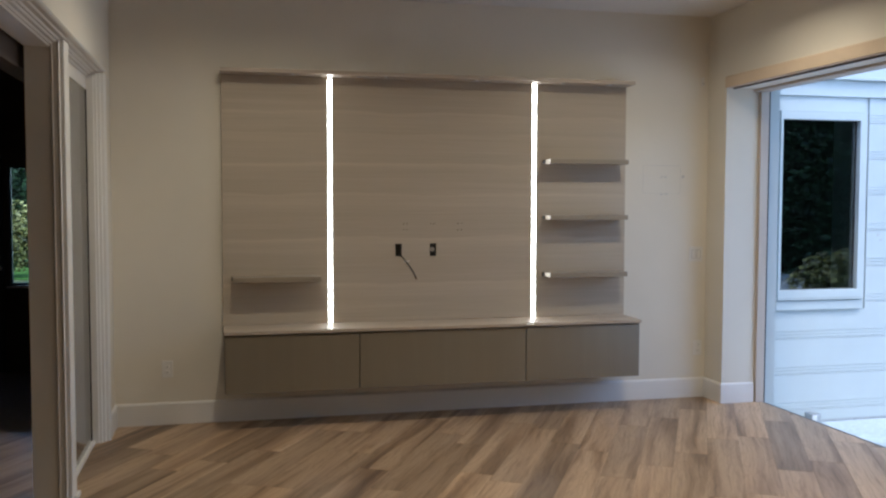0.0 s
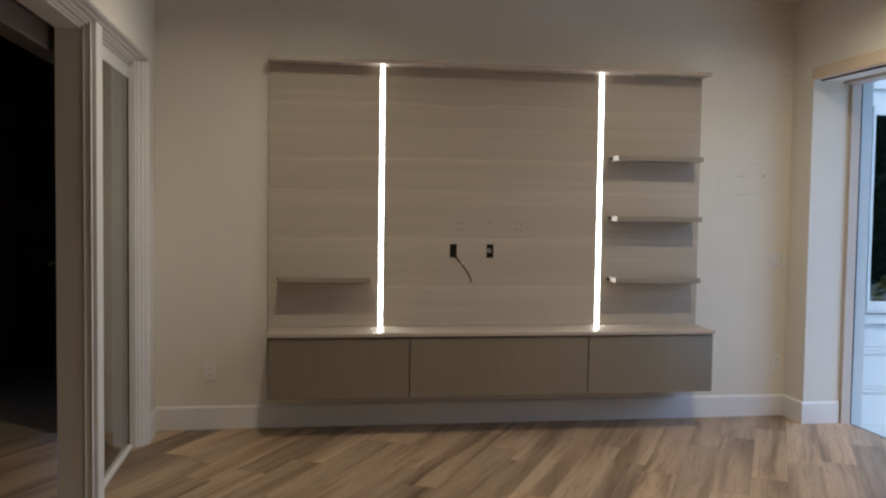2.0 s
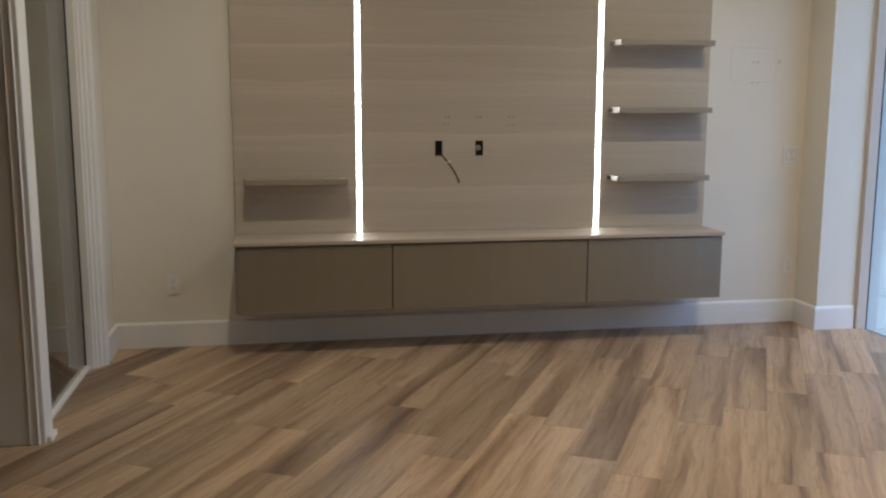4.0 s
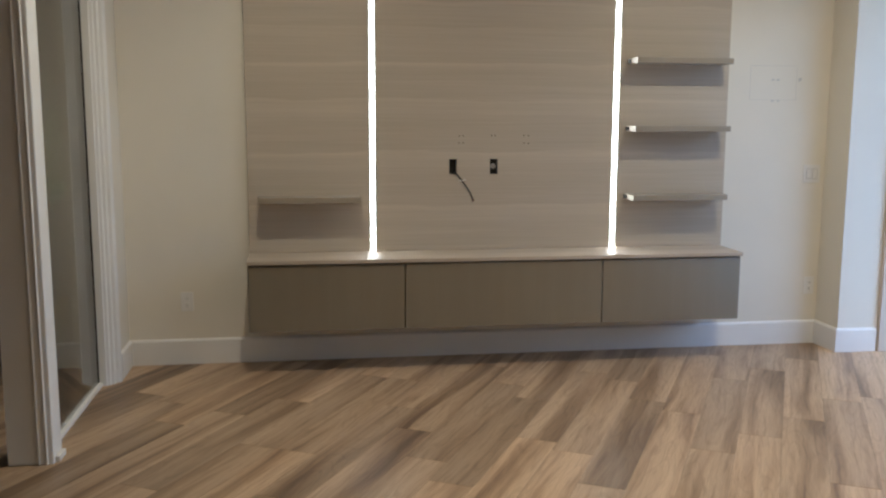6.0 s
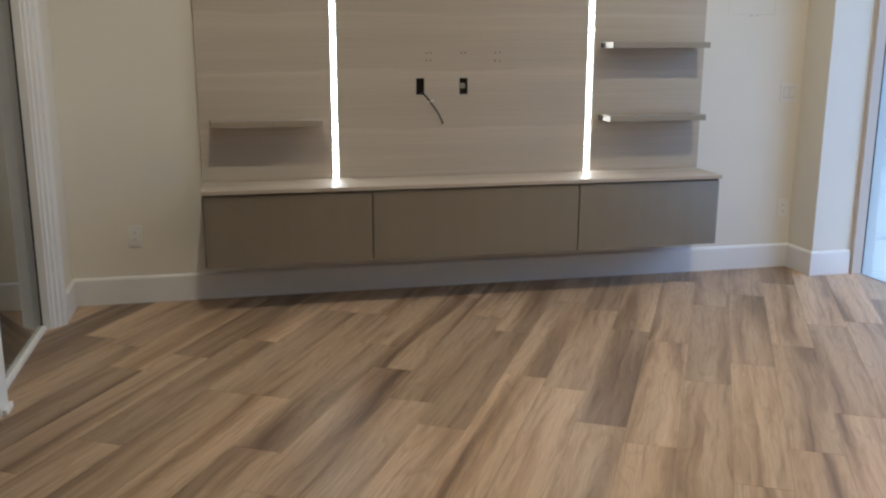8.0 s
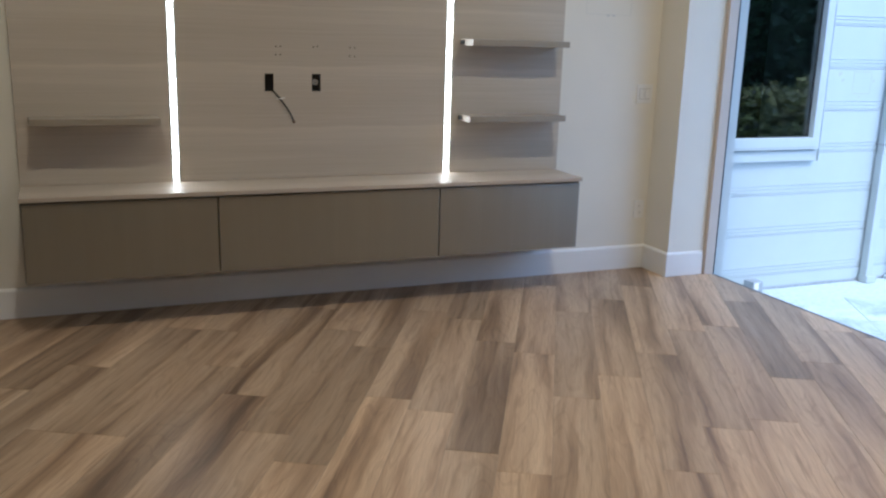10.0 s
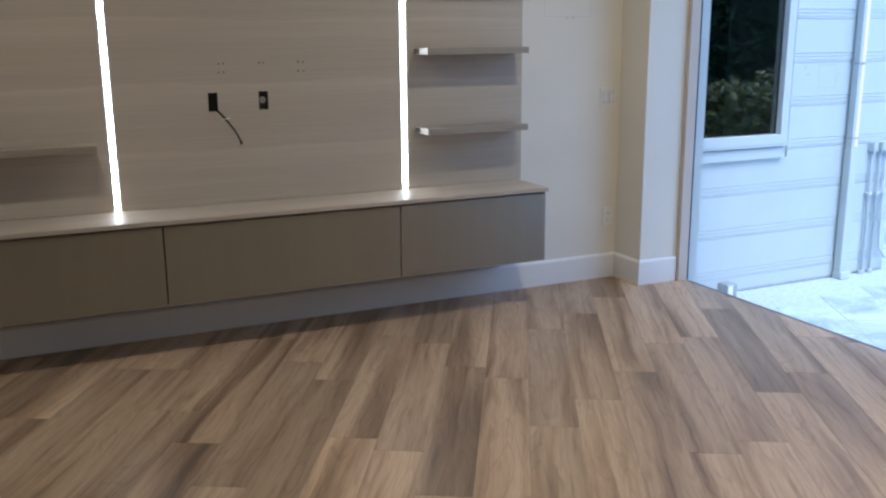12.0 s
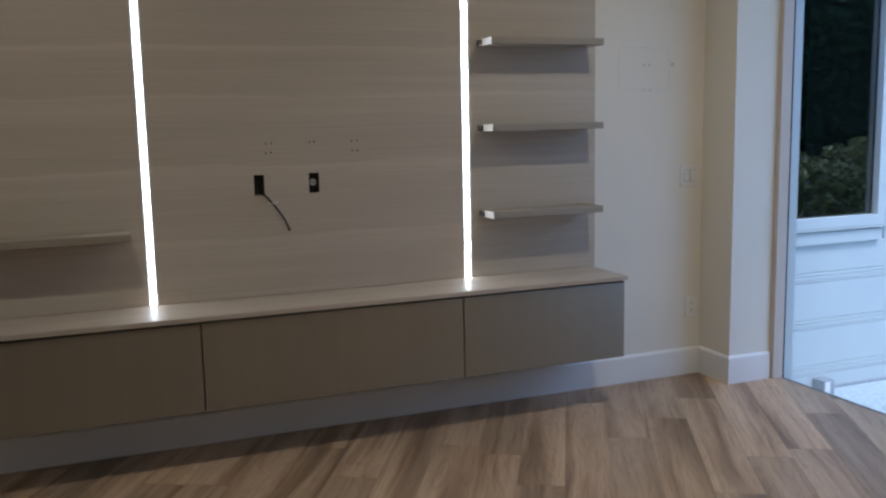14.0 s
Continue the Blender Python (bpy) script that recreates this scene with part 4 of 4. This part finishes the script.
hz = hedge_b.uniform(0, 1, k)
hy = -13.0 + (hx - 9.0) * 0.85 - hedge_b.uniform(0, 1, k) ** 2 * 1.4 + 0.2 * np.sin(hx * 2.0) + 0.12 * np.sin(hz * 9 + hx)
leaves("hedge", np.stack([hx, hy, DECK + hz * (5.5 + 0.4 * np.sin(hx * 1.3))], axis=1), 0.095, M_SHADE, "tall screening hedge across the deck, shade put into leaf colour", "hedge", 6, kind="stuff")

# dark sheet behind the screening leaves, again shade given as colour
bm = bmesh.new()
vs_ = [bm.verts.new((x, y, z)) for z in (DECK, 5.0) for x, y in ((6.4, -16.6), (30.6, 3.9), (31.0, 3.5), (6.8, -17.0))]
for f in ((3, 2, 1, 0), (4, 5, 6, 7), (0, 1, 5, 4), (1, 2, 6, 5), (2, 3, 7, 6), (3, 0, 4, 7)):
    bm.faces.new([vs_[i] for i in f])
structure("backdrop_screen", bm, bpy.data.materials["hedge_inner_shade"], "near-black sheet for the shaded inside of the screening hedge", "hedge")

k = 14000
wx, wz = hedge_b.uniform(-13.0, -1.0, k), hedge_b.uniform(0, 1, k)
wy = 29.0 + hedge_b.uniform(0, 1, k) ** 2 * 1.2 + 0.25 * np.sin(wx * 1.6) + 0.15 * np.sin(wz * 8 + wx)
leaves("hedge", np.stack([wx, wy, DECK + wz * (5.2 + 0.3 * np.sin(wx * 1.1))], axis=1), 0.11, M_SHADE, "tall hedge beyond the side lawn, shade put into leaf colour", "hedge", 8, kind="stuff")
# same near-black stand-in for shade inside the side hedge
structure("backdrop_side_hedge", box(bmesh.new(), -13.2, -0.8, 29.9, 30.3, DECK - 0.05, 4.4), bpy.data.materials["hedge_inner_shade"], "near-black sheet for the shaded inside of the side hedge", "hedge")

# ---- floor planks ----
PITCH, LONG, GAP = 0.2065, 1.297, 0.0018
V0 = -0.004
ROW_U = {-14: 5.15, -12: 4.473, -11: 5.273, -10: 4.96, -9: 4.61, -8: 4.383, -6: 4.945, -5: 4.595, -4: 4.456, -3: 5.215,
         -2: 5.52, -1: 4.58, 0: 5.005, 2: 5.657, 3: 5.913}
# the prints of the planks: pale or dark ones by row and place in the row
PALE = {(-14, 0), (-12, -1), (-10, -1), (-8, -1), (-7, 0), (-7, -1), (-6, -1), (-4, 0), (-2, -1), (0, -1), (2, -1), (1, 0), (-3, -2), (-5, -2)}
DARK = {(-14, -1), (-13, 0), (-11, -1), (-10, 0), (-9, 0), (-8, 0), (-6, 1), (-5, 0), (-3, 0), (-2, 1), (-1, 0), (0, 0), (2, 0), (3, -1), (-15, 0), (-12, 0)}
floor = structure("floor", sheet("z", -0.12, -0.0013, (SLAB_WEST - 0.1, 4.116), (SOUTH - 0.14, 6.97), [(SLAB_WEST - 0.1, INNER, SOUTH - 0.14, DS - 0.14)]), M_GROUT, "wood-look porcelain plank floor laid on the diagonal", "floor")
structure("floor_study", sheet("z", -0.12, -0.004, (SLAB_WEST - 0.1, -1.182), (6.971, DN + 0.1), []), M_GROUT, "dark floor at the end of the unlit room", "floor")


def clip_to(poly, x0, x1, y0, y1):
    """Cuts a flat polygon to a rectangle."""
    for ax, lim, sign in ((0, x0, 1), (0, x1, -1), (1, y0, 1), (1, y1, -1)):
        out = []
        for a, b in zip(poly, poly[1:] + poly[:1]):
            da, db = sign * (a[ax] - lim), sign * (b[ax] - lim)
            if da >= 0:
                out.append(a)
            if da * db < 0:
                t = da / (da - db)
                out.append((a[0] + t * (b[0] - a[0]), a[1] + t * (b[1] - a[1])))
        poly = out
        if not poly:
            return []
    return poly


def plank_mesh(poly, material):
    """A plank with a small bevel, from its outline in its own frame."""
    cx, cy = sum(p[0] for p in poly) / len(poly), sum(p[1] for p in poly) / len(poly)
    bm = bmesh.new()

    def ring(z, inset):
        r = []
        for x, y in poly:
            d = Vector((cx - x, cy - y, 0))
            d = Vector((math.copysign(min(inset, abs(d.x)), d.x), math.copysign(min(inset, abs(d.y)), d.y), 0))
            r.append(bm.verts.new((x + d.x, y + d.y, z)))
        return r
    lo, mid, hi = ring(-0.0045, 0), ring(-0.0004, 0), ring(0.0, 0.0006)
    for a, b in ((lo, mid), (mid, hi)):
        for i in range(len(poly)):
            j = (i + 1) % len(poly)
            bm.faces.new((a[i], a[j], b[j], b[i]))
    bm.faces.new(hi)
    bmesh.ops.recalc_face_normals(bm, faces=bm.faces)
    me = bpy.data.meshes.new("plank")
    bm.to_mesh(me)
    bm.free()
    me.materials.append(material)
    return me


hw, hl = PITCH / 2 - GAP / 2, LONG / 2 - GAP / 2
whole = {m: plank_mesh([(-hl, -hw), (hl, -hw), (hl, hw), (-hl, hw)], m) for m in (M_PLANK, M_PALE_PLANK, M_DARK_PLANK)}
shuffle = random.Random(7)
rest_v, rest_f = [], []
for r in range(-32, 26):
    u_first = ROW_U.get(r, shuffle.uniform(4.0, 5.2))
    for c in range(-13, 6):
        cu, cv = u_first + (c + 0.5) * LONG, V0 + (r + 0.5) * PITCH
        centre = U * cu + V * cv
        turned = [(centre.x + a * U.x - b * V.x, centre.y + a * U.y - b * V.y) for a, b in ((-hl, -hw), (hl, -hw), (hl, hw), (-hl, hw))]
        x_hi, y_lo = 4.113, SOUTH
        if centre.x < INNER - 0.75:
            y_lo = DS - 0.13
        cut = clip_to(turned, SLAB_WEST, x_hi, y_lo, NORTH)
        if len(cut) < 3:
            continue
        area = abs(sum(a[0] * b[1] - b[0] * a[1] for a, b in zip(cut, cut[1:] + cut[:1]))) / 2
        if area < 0.003:
            continue
        if any(p[0] < INNER - 0.01 and p[1] < DS - 0.16 for p in cut):      # nothing beyond the outer face of the wall
            cut = clip_to(turned, INNER, x_hi, SOUTH, NORTH)
            if len(cut) < 3:
                continue
            area = 0.0
        if min(p[0] for p in cut) < -3.6 or centre.y < -1.2:
            n0 = len(rest_v)
            rest_v += [(p[0] * U.x + p[1] * U.y, -(p[0] * V.x + p[1] * V.y), 0.0) for p in cut]
            rest_f.append(tuple(range(n0, n0 + len(cut))))
            continue
        other = shuffle.random()
        if r in ROW_U or (r, c) in PALE | DARK:
            tile = M_PALE_PLANK if (r, c) in PALE else M_DARK_PLANK if (r, c) in DARK else M_PLANK
        else:
            # western rows get more dark prints: darker tiles there, plus dimmer light as tone
            pale, dark = (0.1, 0.65) if r < -9 else (0.3, 0.5)
            tile = M_PALE_PLANK if other < pale else M_DARK_PLANK if other < dark else M_PLANK
        me = whole[tile]
        if area < 4 * hw * hl - 1e-4:
            own = [((p[0] - centre.x) * U.x + (p[1] - centre.y) * U.y, -((p[0] - centre.x) * V.x + (p[1] - centre.y) * V.y)) for p in cut]
            me = plank_mesh(own, tile)
        pk = new("plank", me)
        pk.parent = floor
        pk.location = (centre.x, centre.y, 0)
        pk.rotation_euler = (0, 0, T)

me = bpy.data.meshes.new("far_planks")
me.from_pydata(rest_v, [], rest_f)
me.materials.append(M_PLANK)
rest = new("far_planks", me)
rest.parent = floor
rest.rotation_euler = (0, 0, T)
tagged(rest, "wood-look planks farther off", kind="stuff")

# ---- deck pavers ----
PL, PW = 0.61, 0.406
bm = boxed(-PL / 2 + 0.003, PL / 2 - 0.003, -PW / 2 + 0.003, PW / 2 - 0.003, -0.013, 0.0)
paver = bpy.data.meshes.new("paver")
bm.to_mesh(paver)
bm.free()
paver.materials.append(M_PAVER)
deck = bpy.data.objects["deck"]
slab_v, slab_f = [], []
count = 0
for r in range(-20, 42):
    for c in range(-6, 40):
        cu, cv = (c + 0.5 + 0.5 * (r % 2)) * PL, (r + 0.5) * PW
        if cu + PL / 2 > EDGE - 0.82:
            continue
        p = U * cu + V * cv
        if p.x < 4.55 or (p.y > 6.6 and p.x < 7.1):
            continue
        near = p.x < 11 and 2.6 < p.y < 11 and p.y < 0.9 * p.x + 2.6 and p.y > 0.45 * p.x + 1.0
        if near and count < 290:
            count += 1
            ob = new("paver", paver)
            ob.parent = deck
            ob.location = (p.x, p.y, DECK + shuffle.uniform(-0.0015, 0.0015))
            ob.rotation_euler = (0, 0, T)
        else:
            n0 = len(slab_v)
            for sx, sy in ((-1, -1), (1, -1), (1, 1), (-1, 1)):
                q = p + U * (sx * (PL / 2 - 0.003)) - V * (sy * (PW / 2 - 0.003))
                slab_v += [(q.x, q.y, DECK - 0.013), (q.x, q.y, DECK)]
            slab_f.append((n0 + 1, n0 + 3, n0 + 5, n0 + 7))
            for i in range(4):
                j = (i + 1) % 4
                slab_f.append((n0 + 2 * i, n0 + 2 * j, n0 + 2 * j + 1, n0 + 2 * i + 1))
me = bpy.data.meshes.new("far_pavers")
me.from_pydata(slab_v, [], slab_f)
me.materials.append(M_PAVER)
far = new("far_pavers", me)
far.parent = deck
tagged(far, "pale stone deck pavers farther off", kind="stuff")
